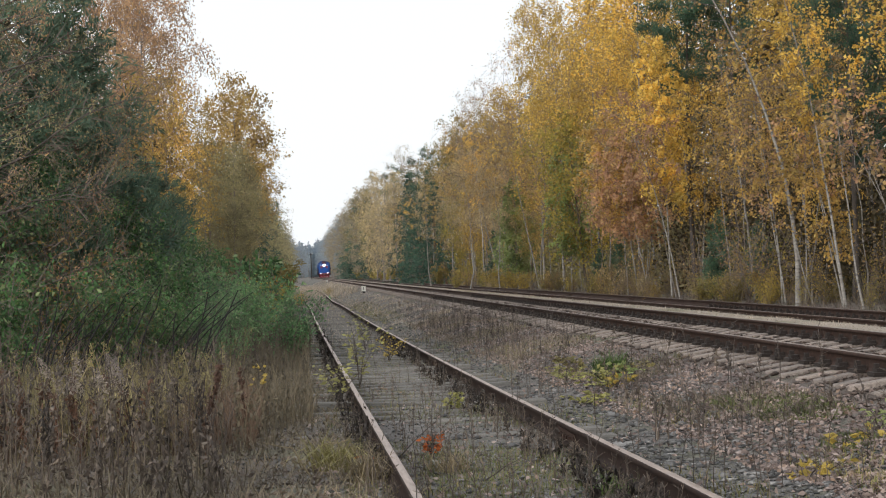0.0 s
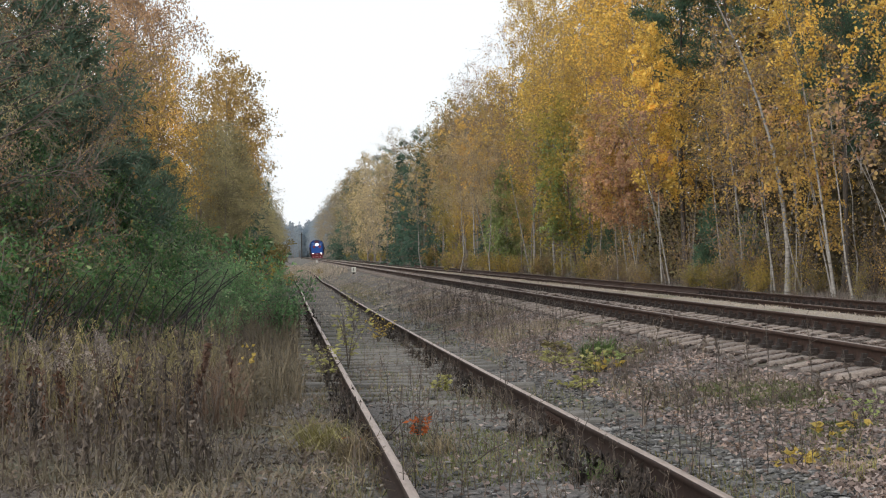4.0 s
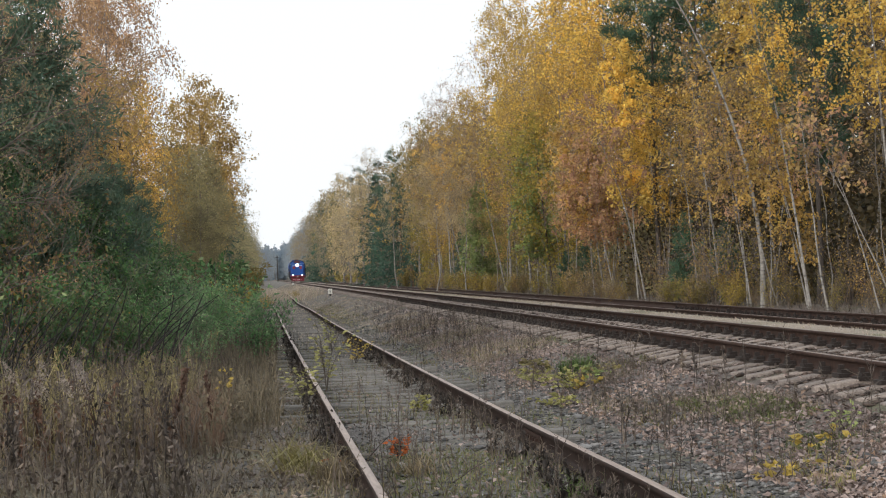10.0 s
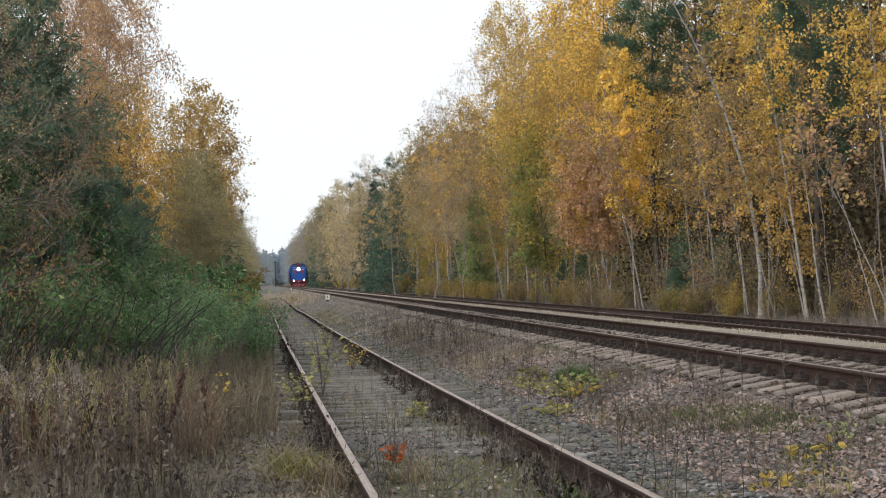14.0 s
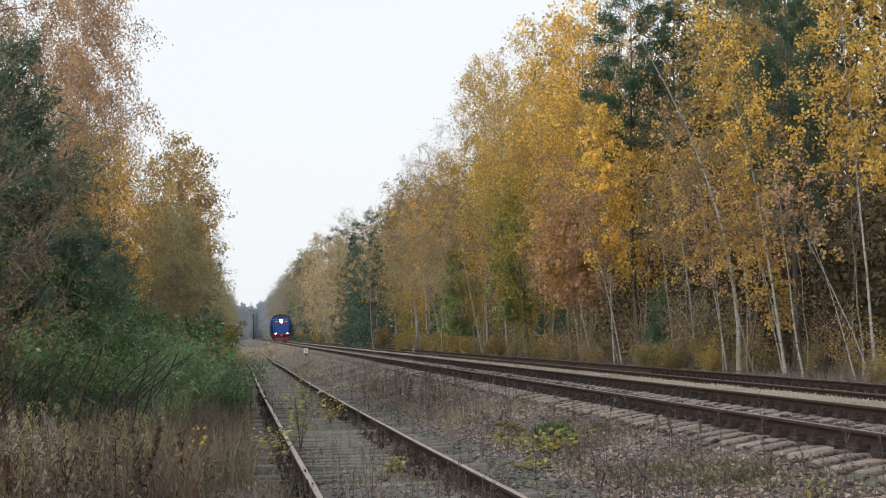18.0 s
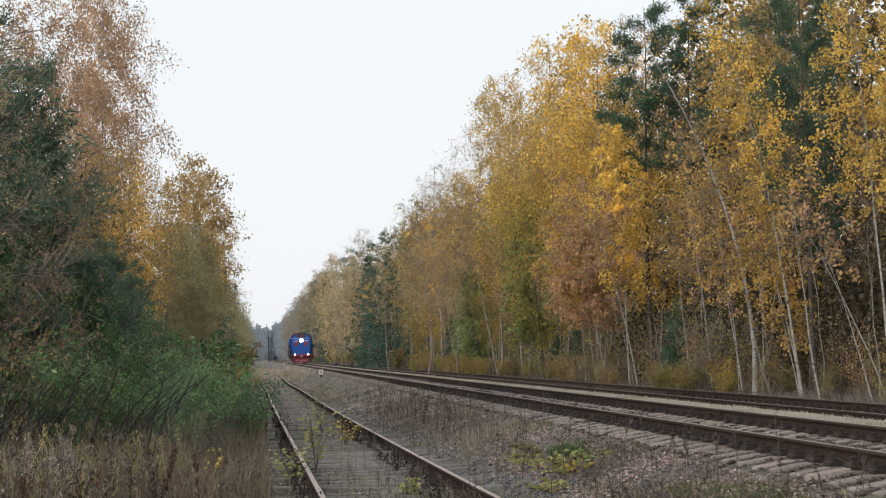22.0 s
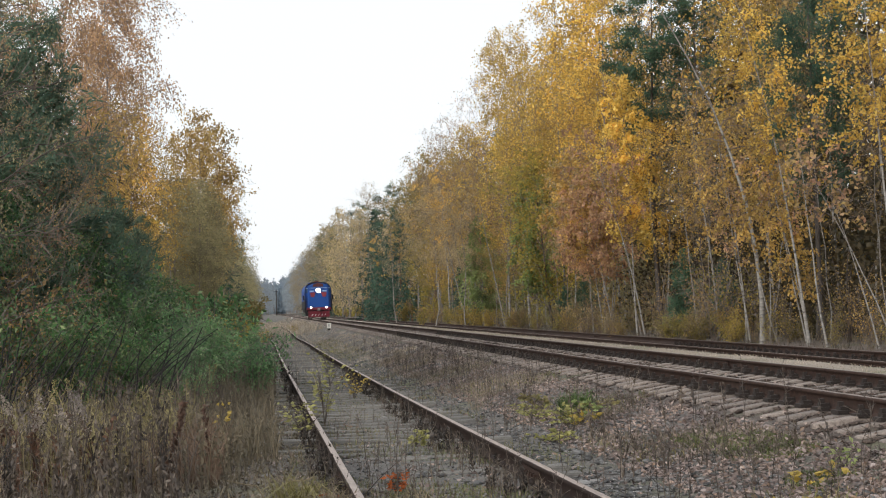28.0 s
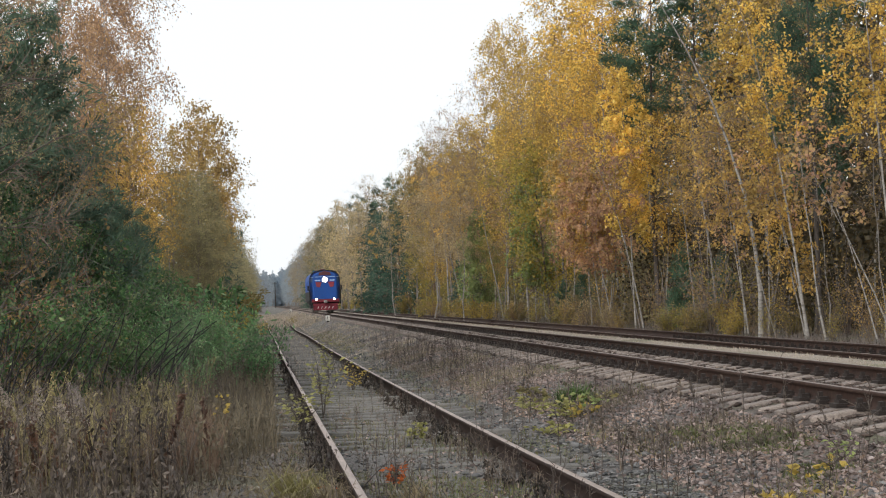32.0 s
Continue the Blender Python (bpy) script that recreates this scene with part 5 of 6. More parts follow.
grass_field("low_grass", "green moss and grass beside the far siding", 238, 2500, 0.10, 0.012, 0.8, 2.5, 3.5, 52, 85, TURF, 1.0)


def stalk_geo(g, x, y, height, twigs):
    z = float(ground_z(x, y))
    s = np.linspace(0, 1, 5)
    az = g.uniform(0, 6.28)
    d = np.array([np.cos(az), np.sin(az), 0]) * height * g.uniform(0.02, 0.22)
    pts = np.array([x, y, z - 0.02]) + s[:, None] * np.array([0, 0, height]) + (s ** 2)[:, None] * d + g.normal(0, 0.008, (5, 3))
    out = [tube(pts, np.linspace(0.0042, 0.0018, 5), 3)]
    for _ in range(twigs):
        q = g.uniform(0.3, 1)
        p = np.array([np.interp(q, s, pts[:, c]) for c in range(3)])
        e = unit(np.array([*g.normal(0, 1, 2), 0.9]))
        out.append(tube(np.stack([p, p + e * height * 0.09, p + e * height * 0.17]), [0.0024, 0.002, 0.0012], 3))
    return out


def leafy_stalks(label, seed, n, x0, x1, y0, y1, h0, h1, mat, leafy, tuftn=0):
    """Dead stalks with shrivelled leaves hanging on them, some with a seed tuft."""
    g = rng_of(seed)
    geos = []
    x, y = scatter(g, n, x0, x1, y0, y1, 1.4)
    for a, b in zip(x, y):
        h = g.uniform(h0, h1)
        z = float(ground_z(a, b))
        s = np.linspace(0, 1, 5)
        d = np.array([*g.normal(0, 0.12, 2), 0]) * h
        pts = np.array([a, b, z - 0.02]) + s[:, None] * np.array([0, 0, h]) + (s ** 2)[:, None] * d
        geos.append(tube(pts, np.linspace(0.008, 0.003, 5), 3))
        q = g.uniform(0.25, 1, leafy)
        c = np.stack([np.interp(q, s, pts[:, i]) for i in range(3)], 1)
        geos.append(leaves(c + g.normal(0, 0.018, (leafy, 3)), 0.06, 0.024, g, np.array([[0, 0, -0.8]]), 0.6))
        if tuftn:
            q = g.uniform(0.86, 1.03, tuftn)
            c = np.array([pts[-1, 0], pts[-1, 1], z]) + np.stack([g.normal(0, 0.022, tuftn), g.normal(0, 0.022, tuftn), q * h], 1)
            geos.append(leaves(c, 0.035, 0.010, g, np.array([[0, 0, 0.8]]), 0.6))
    stuff("weed_stalks", label, "weeds", geos, mat)


def stalk_field(label, seed, n, x0, x1, y0, y1, h0, h1, twigs, power=1.7, patchy=None):
    g = rng_of(seed)
    geos = []
    x, y = scatter(g, n, x0, x1, y0, y1, power)
    for a, b in zip(x, y):
        if patchy is not None and math.sin(a * 3.1 + b * 0.4) + math.sin(b * 0.9) < patchy:
            continue
        geos += stalk_geo(g, a, b, g.uniform(h0, h1), twigs)
    stuff("weed_stalks", label, "weeds", geos, STEM)


stalk_field("thin dark dead weed stalks on the ballast", 241, 150, 2.6, 4.9, 9.5, 45, 0.2, 0.62, 7)
stalk_field("thin dark dead weed stalks in the siding", 242, 110, 0.3, 2.8, 9, 40, 0.2, 0.65, 7)
stalk_field("dense dead weed stalks along the ballast slope", 243, 220, 3.2, 4.6, 24, 60, 0.3, 0.75, 6, 1.2)
stalk_field("tall brown weed stalks among the dry grass", 244, 520, -6.5, -0.4, 10.5, 26, 0.5, 1.0, 8)
stalk_field("weed stalks along the old rail", 245, 420, 1.72, 2.12, 8.5, 40, 0.10, 0.27, 6, 1.4)
stalk_field("weed stalks beside the old rail", 246, 200, 0.35, 0.62, 10, 40, 0.10, 0.28, 6, 1.4)
# real weed fringe; its blackish colour also stands for the shadow under the rails
leafy_stalks("shrivelled dark weeds filling the shadow along the old rail", 247, 150, 1.8, 2.1, 9, 40, 0.08, 0.22, DARKSTEM, 14)
leafy_stalks("shrivelled dark weeds filling the shadow beside the old rail", 248, 110, 0.38, 0.6, 12, 45, 0.08, 0.24, DARKSTEM, 14)




leafy_stalks("dark dead stalks with shrivelled leaves", 251, 130, -5.5, -0.9, 12.5, 22, 0.4, 0.85, STEM, 24)
leafy_stalks("straw stalks with ripe seed tufts", 252, 120, -5.5, -0.8, 15, 26, 0.5, 0.85, OLIVEDRY, 8, 22)
leafy_stalks("brown dead stalks with shrivelled leaves", 253, 160, -1.6, 0.2, 13, 40, 0.35, 0.75, RUSTY, 24)
leafy_stalks("dead stalks with shrivelled leaves on the slope", 254, 60, 2.9, 4.6, 12, 45, 0.2, 0.5, STEM, 16)

grass_field("dry_grass", "red brown patch of fine dead grass", 255, 2600, 0.5, 0.008, 0.35, -1.25, -0.45, 13.6, 18, REDDRY, 1.0)
stalk_field("fine dead weeds among the siding's sleepers", 256, 240, 0.8, 2.1, 9, 22, 0.08, 0.26, 6, 1.3)


# dark shrub stems arching out of the bushes
def arching_stems(seed, n, far=-0.06):
    g = rng_of(seed)
    geos = []
    for _ in range(n):
        y = g.uniform(19.5, 26)
        x = y * g.uniform(-0.175, far)
        L = g.uniform(0.8, 1.5)
        s = np.linspace(0, 1, 6)
        out = np.array([g.uniform(0.05, 1.0), g.normal(0, 0.2), 0]) * L
        z = float(ground_z(x, y))
        pts = np.array([x, y, z + 0.1]) + s[:, None] * np.array([0, 0, L]) + (s ** g.uniform(1.1, 2.3))[:, None] * out + g.normal(0, 0.02, (6, 3)) * s[:, None]
        geos.append(tube(pts, np.linspace(0.014, 0.006, 6), 4))
    stuff("bush_stems", "dark bare stems arching out of the bushes", "bush", geos, BLACKBARK)


arching_stems(257, 28)
arching_stems(260, 24, -0.12)
leafy_stalks("short dead stalks with shrivelled leaves", 261, 46, -2.1, -0.55, 10.2, 13, 0.3, 0.6, STEM, 26)
leafy_stalks("dark brown dead stalks with curled leaves", 258, 34, -2.6, -0.7, 11.8, 17, 0.45, 0.8, DARKSTEM, 22)
leafy_stalks("dark reddish dead stalks crowded in the grass", 259, 24, -2.6, -1.35, 12.8, 15.0, 0.5, 0.85, DOCK, 50)

# ---- single plants ----
def seedling(name, label, category, x, y, height, n, leaf_l, leaf_w, mat, seed, stems=1, spread=0.25, hang=0.2, group="", low=0.25):
    """A small plant: stems and single leaves, each leaf a part where large."""
    g = rng_of(seed)
    t = thing(name, label, category, group, pose(x, y, float(ground_z(x, y)) - 0.01))
    geo, places = [], []
    s = np.linspace(0, 1, 5)
    for i in range(stems):
        d = np.array([*g.normal(0, 1, 2), 0])
        d = unit(d) * spread * g.uniform(0.3, 1.0)
        h = height * g.uniform(0.65, 1.05)
        pts = s[:, None] * np.array([0, 0, h]) + (s ** 1.7)[:, None] * d + g.normal(0, 0.01, (5, 3)) * s[:, None]
        geo.append(tube(pts, np.linspace(0.007, 0.0025, 5), 4))
        for k in range(n):
            q = g.uniform(low, 1)
            p = np.array([np.interp(q, s, pts[:, c]) for c in range(3)])
            e = unit(np.array([*g.normal(0, 1, 2), 0.25]))
            tip = p + e * leaf_l * 0.9
            geo.append(tube(np.stack([p, (p + tip) / 2 + [0, 0, 0.01], tip]), [0.003, 0.002, 0.0015], 3))
            places.append((tip, unit(e + np.array([0, 0, -hang]))))
    part("stem", geo, STEM, t, "thin brown stem")
    for tip, e in places:
        lobes = [leaves(np.array([tip + e * leaf_l * 0.4]), leaf_l, leaf_w, g, e[None] * 3, 0.4, 0.22)]
        if leaf_w > 0.04:
            for turn in (-0.9, 0.9):
                d = unit(e + turn * np.array([-e[1], e[0], 0.1]))
                lobes.append(leaves(np.array([tip + d * leaf_l * 0.3]), leaf_l * 0.7, leaf_w * 0.7, g, d[None] * 4, 0.3, 0.2))
        part("leaf", lobes, mat, t)
    return t


seedling("yellow_seedling", "low seedling with bright yellow lobed leaves on ballast", "plant", 3.2, 9.95, 0.13, 6, 0.075, 0.045, YELLOW, 301, 3, 0.26)
seedling("yellow_seedling", "low seedling with bright yellow lobed leaves on ballast", "plant", 3.85, 11.1, 0.15, 5, 0.09, 0.06, YELLOW, 302, 1, 0.12)
seedling("yellow_seedling", "low seedling with bright yellow lobed leaves on ballast", "plant", 4.04, 11.0, 0.14, 5, 0.09, 0.06, YELLOW, 303, 1, 0.12)
seedling("orange_seedling", "small plant with orange red leaves between rails", "plant", 1.02, 12.9, 0.24, 20, 0.05, 0.024, ORANGE, 304, 4, 0.13)
seedling("orange_seedling", "small orange-leaved plant in dry grass", "plant", 0.42, 11.8, 0.22, 5, 0.05, 0.03, ORANGE, 305, 1, 0.05)
seedling("sapling", "slim sapling with yellow green leaves beside the rail", "sapling", 0.78, 22.0, 1.0, 25, 0.075, 0.036, LIME, 306, 5, 0.4)
seedling("sapling", "slim sapling with yellow leaves beside the rail", "sapling", 0.45, 19.5, 0.5, 17, 0.075, 0.036, LIME, 307, 5, 0.4)
seedling("sapling", "yellow-leaved sapling bending over the old rail", "sapling", 1.55, 28.5, 0.5, 22, 0.075, 0.036, YELLOW, 308, 4, 0.5)
seedling("sapling", "slim green sapling between the rails", "sapling", 1.35, 34.0, 0.9, 25, 0.075, 0.036, LIME, 309, 3, 0.3)
seedling("sapling", "thin sapling with one tuft of yellow leaves", "sapling", -0.50, 17.0, 0.64, 22, 0.06, 0.034, YELLOW, 310, 1, 0.06, low=0.68)
seedling("leafy_weed", "low weed with pale green and yellow leaves", "plant", 3.55, 18.4, 0.2, 10, 0.09, 0.045, LIME, 311, 4, 0.3)
seedling("leafy_weed", "low weed with pale green and yellow leaves", "plant", 3.8, 18.6, 0.2, 10, 0.09, 0.045, GREEN, 312, 3, 0.3)
seedling("leafy_weed", "low weed with pale green leaves", "plant", 3.6, 20.6, 0.22, 10, 0.09, 0.045, TURF, 313, 4, 0.4)
for k, (wx, wy, wm) in enumerate(((3.45, 18.1, LIME), (3.62, 18.0, YELLOW), (3.35, 19.3, LIME), (3.5, 21.2, LIME), (3.4, 20.2, LIME), (3.05, 17.2, LIME), (3.2, 17.0, LIME), (3.9, 18.9, TURF))):
    seedling("leafy_weed", "low weed with pale green and yellow leaves", "plant", wx, wy, 0.13, 7, 0.085, 0.045, wm, 360 + k, 3, 0.32)
seedling("leafy_weed", "small dark green leafy weed in gravel", "plant", 4.2, 11.3, 0.2, 12, 0.05, 0.03, GREEN, 314, 3, 0.14)
seedling("leafy_weed", "small yellow-leaved weed beside the old rail", "plant", 1.62, 17.6, 0.2, 10, 0.07, 0.045, LIME, 315, 3, 0.15)


def tuft(name, label, x, y, n, height, width, lean, mat, seed):
    g = rng_of(seed)
    p = g.normal(0, 0.085, (n, 3)) * [1, 1, 0]
    t = thing(name, label, "grass", "", pose(x, y, float(ground_z(x, y)) - 0.02))
    part("foliage", [blades(p, height, width, lean, g)], mat, t)


tuft("grass_tuft", "green grass tuft standing on the ballast slope", 3.78, 19.3, 480, 0.40, 0.010, 0.8, VERDANT, 321)
tuft("grass_tuft", "green grass tuft in the siding's gravel", 2.0, 10.3, 160, 0.16, 0.006, 0.6, VERDANT, 322)
tuft("grass_tuft", "bent yellow green grass beside the old rail", 0.22, 12.2, 230, 0.40, 0.009, 1.2, SEDGY, 323)
tuft("grass_tuft", "bent straw grass beside the old rail", 0.45, 11.4, 240, 0.36, 0.007, 1.0, STRAW, 324)
tuft("grass_tuft", "pale dry tuft between the old rails", 1.05, 11.9, 160, 0.24, 0.007, 0.9, STRAW, 325)


def bent_stem(name, label, points, radius, mat, seed, n):
    """A single dead stem lying or leaning among the weeds, with a few shrivelled leaves."""
    g = rng_of(seed)
    pts = np.array(points, float)
    base = Vector((pts[0, 0], pts[0, 1], float(ground_z(pts[0, 0], pts[0, 1])) - 0.02))
    t = thing(name, label, "weed", "", Matrix.Translation(base))
    rel = pts - pts[0]
    k = np.linspace(0, 1, 7)
    c = np.stack([np.interp(k, np.linspace(0, 1, len(rel)), rel[:, i]) for i in range(3)], 1) + g.normal(0, 0.006, (7, 3)) * k[:, None]
    part("stem", [tube(c, np.linspace(radius, radius * 0.4, 7), 5)], mat, t)
    if n:
        q = g.uniform(0.25, 1, n)
        at = np.stack([np.interp(q, k, c[:, i]) for i in range(3)], 1)
        tagged(part("dry_leaves", [leaves(at + g.normal(0, 0.012, (n, 3)), 0.06, 0.025, g, np.array([[0, 0, -0.7]]), 0.6)], mat, t), kind="stuff")


bent_stem("dried_dock", "dried red brown dock stalk leaning in the grass", [(-0.80, 12.7, 0), (-0.785, 12.7, 0.28), (-0.72, 12.7, 0.54), (-0.655, 12.7, 0.81)], 0.010, DOCK, 371, 170)
bent_stem("dried_dock", "thin dried red brown dock stalk in the grass", [(-0.58, 14.2, 0), (-0.53, 14.2, 0.35), (-0.56, 14.2, 0.72)], 0.006, DOCK, 372, 50)
bent_stem("dead_stem", "thin dark dead stem leaning over the siding", [(0.72, 12.9, 0.05), (0.86, 12.9, 0.2), (1.06, 12.9, 0.38)], 0.006, STEM, 373, 0)
bent_stem("dead_stem", "thin dark dead stem leaning over the siding", [(1.22, 11.2, 0.02), (1.38, 11.2, 0.12), (1.54, 11.2, 0.2)], 0.006, STEM, 374, 0)
bent_stem("dead_stem", "thin upright dead stem between the rails", [(1.02, 12.6, 0), (1.0, 12.6, 0.3), (1.03, 12.6, 0.62)], 0.006, STEM, 375, 10)
bent_stem("dead_stem", "pale broken stem in the dry grass", [(-0.05, 12.3, 0.05), (0.1, 12.3, 0.25), (0.35, 12.2, 0.3)], 0.008, STRAW, 376, 0)
bent_stem("dead_stem", "pale broken stem in the dry grass", [(0.05, 11.6, 0.05), (-0.1, 11.6, 0.3), (-0.3, 11.5, 0.36)], 0.008, STRAW, 377, 0)


def goldenrod(x, y, height, seed):
    g = rng_of(seed)
    t = thing("dried_goldenrod", "tall dried stalk with a grey fluffy seed head", "weed", "dried stalks in the grass", pose(x, y, float(ground_z(x, y)) - 0.01))
    s = np.linspace(0, 1, 6)
    lean = np.array([*g.normal(0, 0.08, 2), 0])
    pts = s[:, None] * np.array([0, 0, height]) + (s ** 2)[:, None] * lean
    part("stalk", [tube(pts, np.linspace(0.006, 0.003, 6), 4)], STEM, t)
    side = g.uniform(-0.6, 0.6)
    plume = []
    for k in range(7):
        p = np.array([np.interp(0.80 + 0.03 * k, s, pts[:, i]) for i in range(3)])
        d = np.array([math.cos(side + g.normal(0, 0.5)), math.sin(side + g.normal(0, 0.5)), 0.5])
        q = g.uniform(0, 1, 16)[:, None]
        reach = 0.12 - 0.008 * k
        plume.append(p + d * reach * q + np.array([0, 0, -0.11]) * q ** 2 + g.normal(0, 0.006, (16, 3)))
    tagged(part("seed_head", [leaves(np.concatenate(plume), 0.024, 0.012, g)], FLUFF, t, "grey fluffy arching seed head"), kind="stuff")
    m = 26
    hh = g.uniform(0.2, 0.75, m)
    q = np.stack([np.interp(hh, s, pts[:, i]) for i in range(3)], 1)
    q[:, 2] = hh * height
    part("dry_leaves", [leaves(q + g.normal(0, 0.03, (m, 3)), 0.08, 0.014, g)], RUSTY, t)


gg = rng_of(331)
for k in range(14):
    gy = gg.uniform(12.5, 16)
    goldenrod(gy * gg.uniform(-0.17, -0.115), gy, gg.uniform(0.65, 0.95), 340 + k)

# ---- white marker posts and a pole ----
def marker_post(x, y):
    t = thing("marker_post", "short white concrete trackside post with a dark mark", "marker post", "marker posts", pose(x, y, float(ground_z(x, y)) - 0.22))
    part("post", box(0, 0, 0.2, 0.14, 0.12, 0.4, 0.01), POLEWOOD, t, "dark lower half of the post")
    part("plate", box(0, 0, 0.52, 0.28, 0.14, 0.34, 0.012), PALE, t, "whitewashed head")
    part("mark", box(0.0, -0.074, 0.54, 0.045, 0.008, 0.17), BLACK, t, "black painted bar")


marker_post(4.17, 104)
marker_post(4.2, 245)


def pole(x, y, h):
    t = thing("utility_pole", "dark wooden pole beside the far track", "utility pole", "", pose(x, y, float(ground_z(x, y)) - 0.1))
    part("post", [tube([(0, 0, 0), (0.02, 0, h * 0.5), (0.0, 0, h)], [0.19, 0.17, 0.14], 10)], POLEWOOD, t)
    part("crossarm", box(0, 0, h * 0.93, 1.2, 0.12, 0.14, 0.02), POLEWOOD, t)
    for k in (-0.5, 0.5):
        part("insulator", [tube([(k, 0, h * 0.94), (k, 0, h * 0.96), (k, 0, h * 0.98)], [0.05, 0.07, 0.03], 8)], PALE, t)


pole(4.3, 560, 9.3)


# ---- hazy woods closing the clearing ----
def far_woods(depth, seed, n, height, haze_tones, size):
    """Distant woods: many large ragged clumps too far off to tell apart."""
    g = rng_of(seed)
    m = leaf_material("hazy far woods", haze_tones, 0.5, 0.3, 0.2)
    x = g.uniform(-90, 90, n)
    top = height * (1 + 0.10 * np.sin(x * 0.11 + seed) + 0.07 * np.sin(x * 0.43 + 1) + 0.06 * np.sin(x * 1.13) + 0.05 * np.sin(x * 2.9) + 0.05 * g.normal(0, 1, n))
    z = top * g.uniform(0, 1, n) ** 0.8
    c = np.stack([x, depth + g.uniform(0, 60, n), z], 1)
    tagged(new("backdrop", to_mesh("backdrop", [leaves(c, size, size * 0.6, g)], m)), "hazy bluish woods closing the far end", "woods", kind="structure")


# blue-grey air haze is put into these leaf colours; the farther row is paler
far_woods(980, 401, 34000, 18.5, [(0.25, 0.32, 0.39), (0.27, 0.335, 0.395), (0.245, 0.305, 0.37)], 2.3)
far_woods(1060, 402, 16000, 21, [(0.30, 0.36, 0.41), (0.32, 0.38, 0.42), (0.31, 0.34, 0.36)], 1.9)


# ---- the locomotive ----
def front_shape(w, h0, h1, crown):
    """Outline of the body seen from the front: upright sides, rounded shoulders."""
    pts = [(-w, h0), (-w, h1)]
    for i in range(1, 12):
        a = math.pi - math.pi * i / 12
        c, s = math.cos(a), math.sin(a)
        pts.append((w * math.copysign(abs(c) ** 0.62, c), h1 + crown * abs(s) ** 0.85))
    return pts + [(w, h1), (w, h0)]


def prism(outline, y0, y1, bevel=0.0):
    bm = bmesh.new()
    a = [bm.verts.new((x, y0, z)) for x, z in outline]
    b = [bm.verts.new((x, y1, z)) for x, z in outline]
    bm.faces.new(a)
    bm.faces.new(b[::-1])
    k = len(a)
    for i in range(k):
        bm.faces.new((a[i], b[i], b[(i + 1) % k], a[(i + 1) % k]))
    bmesh.ops.recalc_face_normals(bm, faces=bm.faces)
    if bevel:
        bmesh.ops.bevel(bm, geom=[e for e in bm.edges if all(abs(v.co.y - y0) < 1e-4 for v in e.verts)], offset=bevel, segments=3, profile=0.6, affect="EDGES")
    return bm


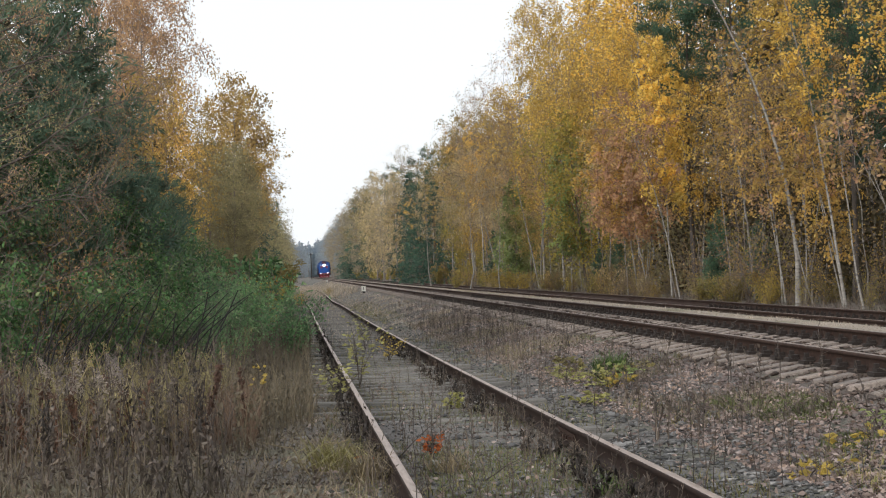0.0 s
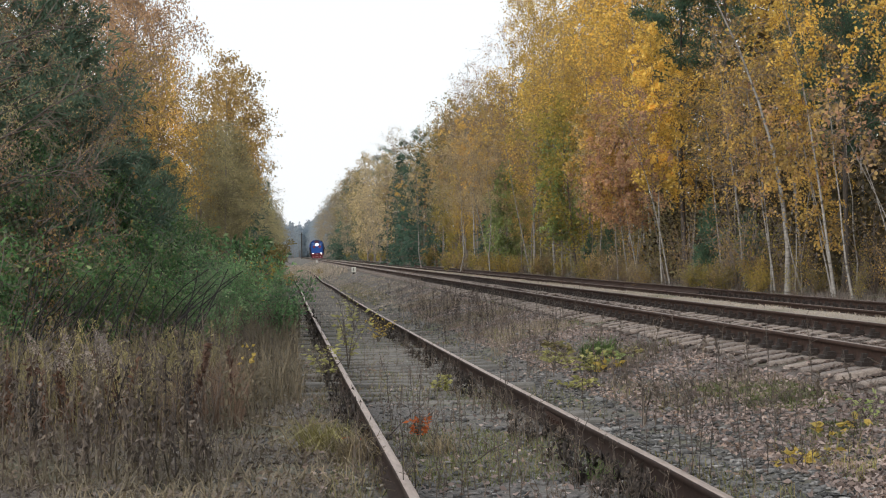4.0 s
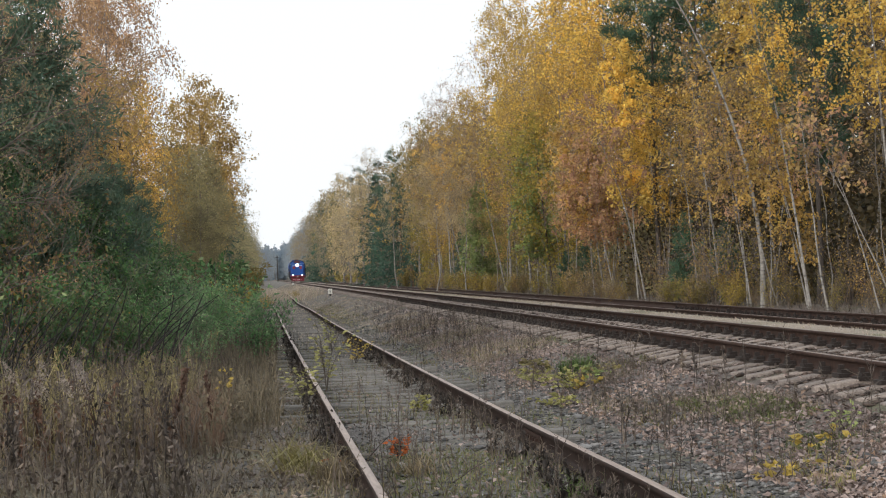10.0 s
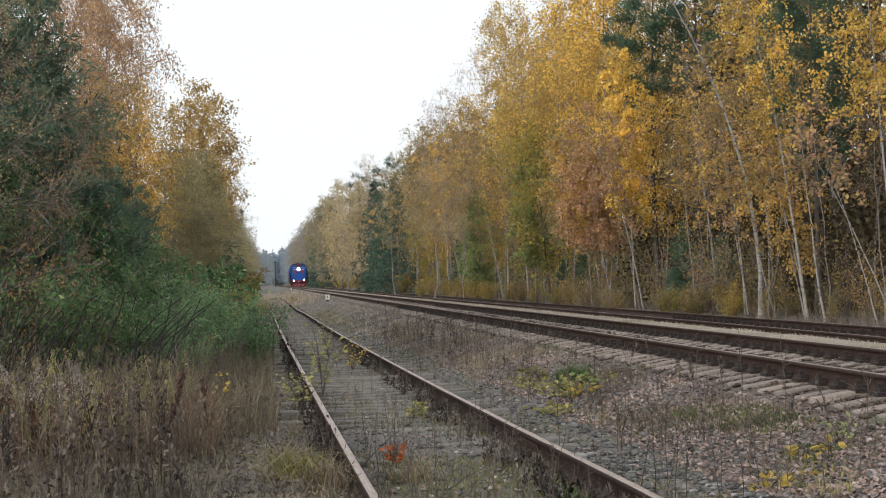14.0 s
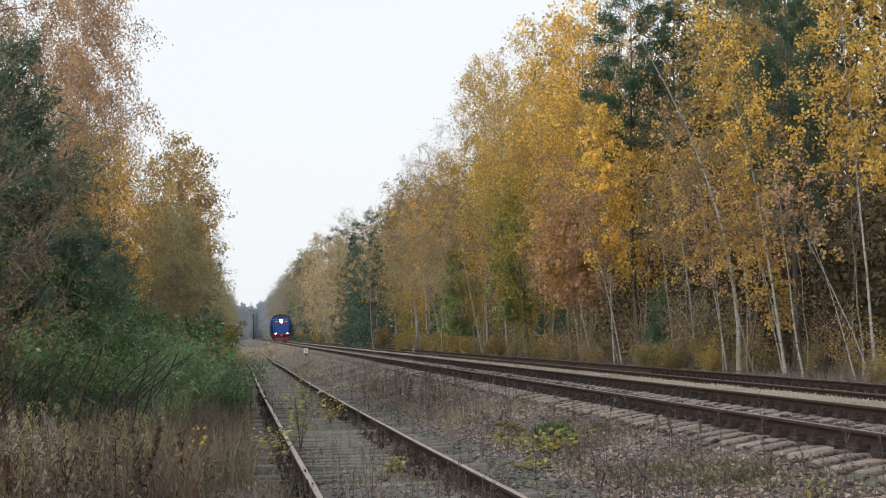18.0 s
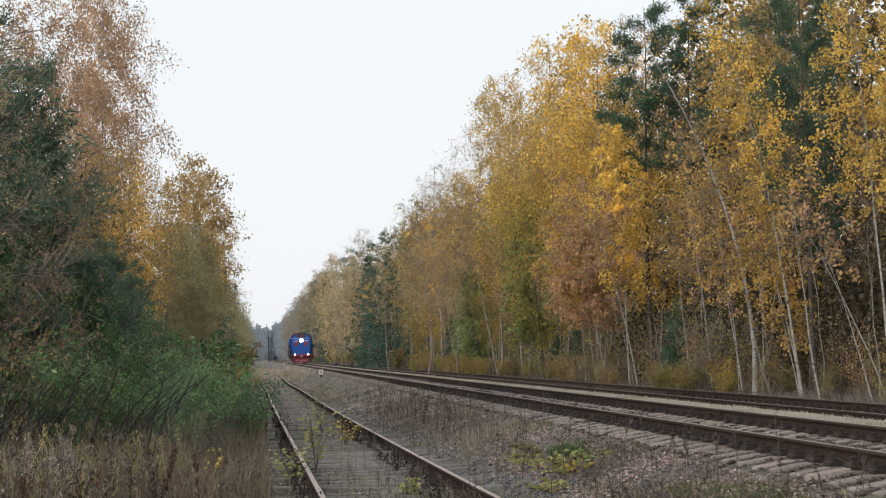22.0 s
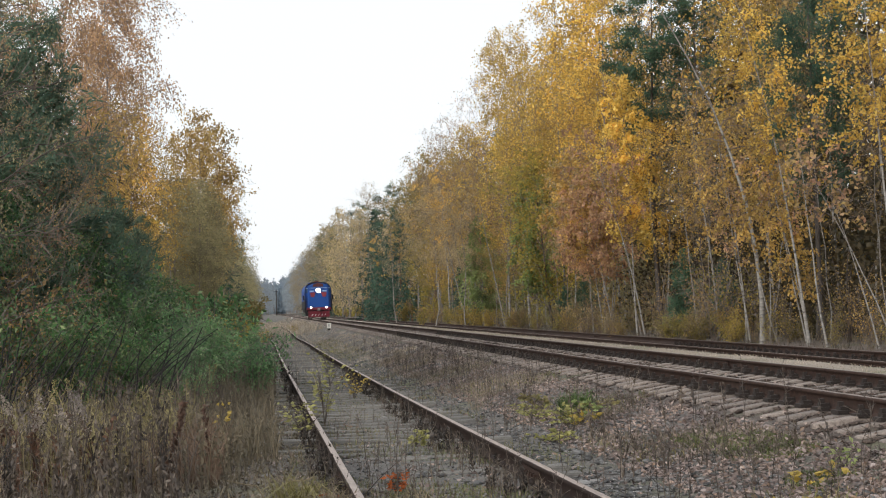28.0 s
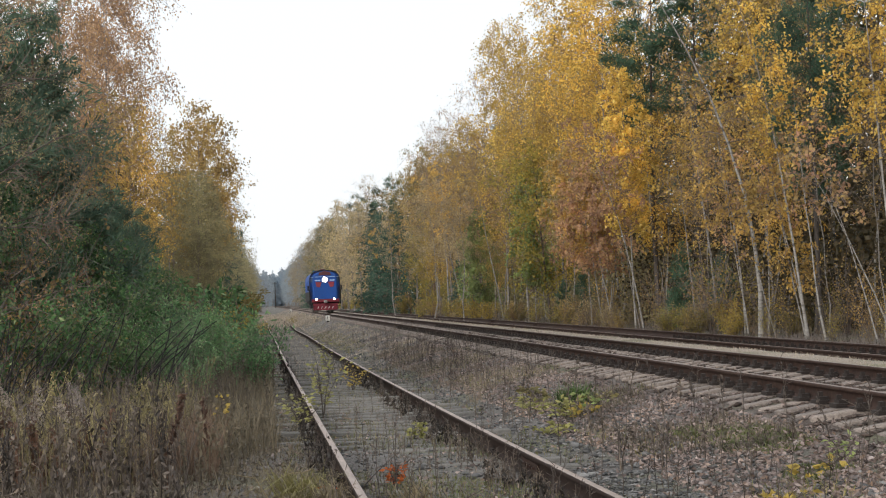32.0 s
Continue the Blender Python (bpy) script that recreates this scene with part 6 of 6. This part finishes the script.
def locomotive():
    """Front at y = 0, facing -y; rail tops at z = 0."""
    t = thing("locomotive", "blue diesel locomotive with red front beam and lit headlight", "locomotive")
    part("body", prism(front_shape(1.5, 1.12, 3.05, 1.1), 0.5, 16.2, 0.12), BLUE, t, "blue painted body with rounded shoulders")
    part("nose", prism(front_shape(1.2, 1.2, 3.1, 0.88), 0.0, 0.6, 0.14), BLUE, t, "blue rounded front hood")
    part("roof_trim", prism([(-1.3, 3.62), (-1.1, 3.92), (0, 4.2), (1.1, 3.92), (1.3, 3.62), (1.08, 3.86), (0, 4.13), (-1.08, 3.86)], 0.42, 0.6), BLACK, t)
    part("roof_visor", prism([(-0.62, 3.62), (-0.55, 3.9), (0, 4.06), (0.55, 3.9), (0.62, 3.62)], -0.05, 1.2, 0.03), MAROON, t, "maroon panel over the headlight")
    rim = front_shape(1.52, 1.12, 3.05, 1.12) + front_shape(1.46, 1.12, 3.05, 1.06)[::-1]
    part("cab_edge", prism(rim, 0.38, 0.52), BLACK, t, "dark edge of the cab front")
    h = part("headlight", disc(0.27, 0.22), BLACK, t, at=pose(0, -0.02, 3.2))
    part("rim", disc(0.31, 0.12), STEEL, h, at=pose(0, 0.04, 0))
    part("lens", disc(0.25, 0.03), HEADLIGHT, h, "glowing white headlight lens", at=pose(0, -0.12, 0))
    for s in (-1, 1):
        w = part("windscreen", box(s * 1.26, 0.49, 3.2, 0.3, 0.04, 0.5, 0.015), GLASS, t, "dark cab window pane")
        part("frame", box(s * 1.26, 0.48, 3.47, 0.36, 0.05, 0.05, 0.01), SKYBLUE, w)
        part("name_plate", box(s * 0.72, -0.02, 3.13, 0.5, 0.04, 0.12, 0.01), SKYBLUE, t, "pale plate with illegible bars")
        part("stripe", box(s * 0.62, -0.02, 3.48, 0.8, 0.04, 0.05, 0.01), SKYBLUE, t, "thin pale painted stripe")
        part("side_ladder", box(s * 1.5, 0.36, 1.5, 0.12, 0.2, 1.5, 0.02), BLACK, t)
        part("side_skirt", box(s * 1.515, 8.4, 1.6, 0.05, 15.0, 0.9, 0.02), BLACK, t)
        bm = prism([(s * 0.30, 2.98), (s * 0.92, 2.98), (s * 0.84, 2.5), (s * 0.5, 2.44)][::int(s)], -0.035, 0.01)
        part("chevron", bm, CHEVRON, t, "red painted chevron")
        lamp = part("marker_lamp", disc(0.12, 0.14, 16), BLACK, t, at=pose(s * 0.88, -0.14, 1.28))
        part("lens", disc(0.105, 0.03, 16), MARKER, lamp, "glowing marker lamp", at=pose(0, -0.08, 0))
        part("handrail", [tube([(s * 1.36, 0.1, 1.3), (s * 1.36, 0.08, 1.9), (s * 1.36, 0.42, 2.5)], [0.022, 0.022, 0.022], 6)], BLACK, t)
        part("step", box(s * 1.25, -0.1, 0.6, 0.42, 0.3, 0.06, 0.01), BLACK, t)
        part("side_mirror", box(s * 1.64, 0.7, 2.4, 0.16, 0.08, 0.5, 0.02), BLACK, t)
        part("walkway", box(s * 1.54, 8.2, 1.12, 0.16, 15.6, 0.08), BLACK, t)
        for k in range(6):
            part("side_door", box(s * 1.515, 3.2 + 2.1 * k, 2.4, 0.03, 1.5, 1.5, 0.01), BLUE, t, "blue side door")
    part("front_beam", box(0, -0.06, 1.14, 2.7, 0.24, 0.30, 0.03), RED, t, "red front beam")
    part("apron", prism([(-1.22, 0.86), (-1.18, 0.2), (1.18, 0.2), (1.22, 0.86)], -0.12, 0.1, 0.02), RED, t, "red pilot plate")
    for k in range(5):
        x = -0.72 + 0.36 * k
        bm = prism([(x - 0.10, 0.36), (x - 0.04, 0.36), (x + 0.08, 0.56), (x + 0.02, 0.56)], -0.145, -0.1)
        part("white_stripe", bm, WHITE, t)
    c = part("coupler", box(0, -0.45, 1.04, 0.3, 0.75, 0.26, 0.05), STEEL, t, "steel coupler head")
    part("hose", [tube([(0.3, -0.2, 1.1), (0.33, -0.4, 0.8), (0.3, -0.3, 0.5)], [0.03, 0.03, 0.03], 6)], BLACK, c)
    part("underframe", box(0, 8.2, 0.96, 2.8, 15.8, 0.34, 0.04), BLACK, t)
    part("fuel_tank", box(0, 8.2, 0.72, 2.6, 4.2, 0.7, 0.08), BLACK, t)
    part("exhaust", box(0, 6.0, 4.25, 0.5, 0.9, 0.26, 0.05), MAROON, t)
    part("fan_housing", disc(0.8, 0.2), BLUE, t, at=pose(0, 11.5, 4.2, 90))
    for y in (3.4, 13.0):
        b = part("bogie", box(0, y, 0.72, 2.3, 4.6, 0.42, 0.06), BLACK, t)
        for k in (-1.75, 0, 1.75):
            for s in (-1, 1):
                bm = bmesh.new()
                bmesh.ops.create_cone(bm, cap_ends=True, segments=28, radius1=0.52, radius2=0.5, depth=0.14, matrix=Matrix.Translation((s * 0.79, y + k, 0.52)) @ Matrix.Rotation(radians(90), 4, "Y"))
                part("wheel", bm, STEEL, b)
    return t


LOCO = locomotive()


def motions():
    rows = []
    for k in range(17):
        t = 2.0 * k
        rows.append((t, pose(MAIN, 388 - 9.0 * t + 0.055 * t * t, 0.385 + RAIL_H)))
    walk(LOCO, rows)


motions()
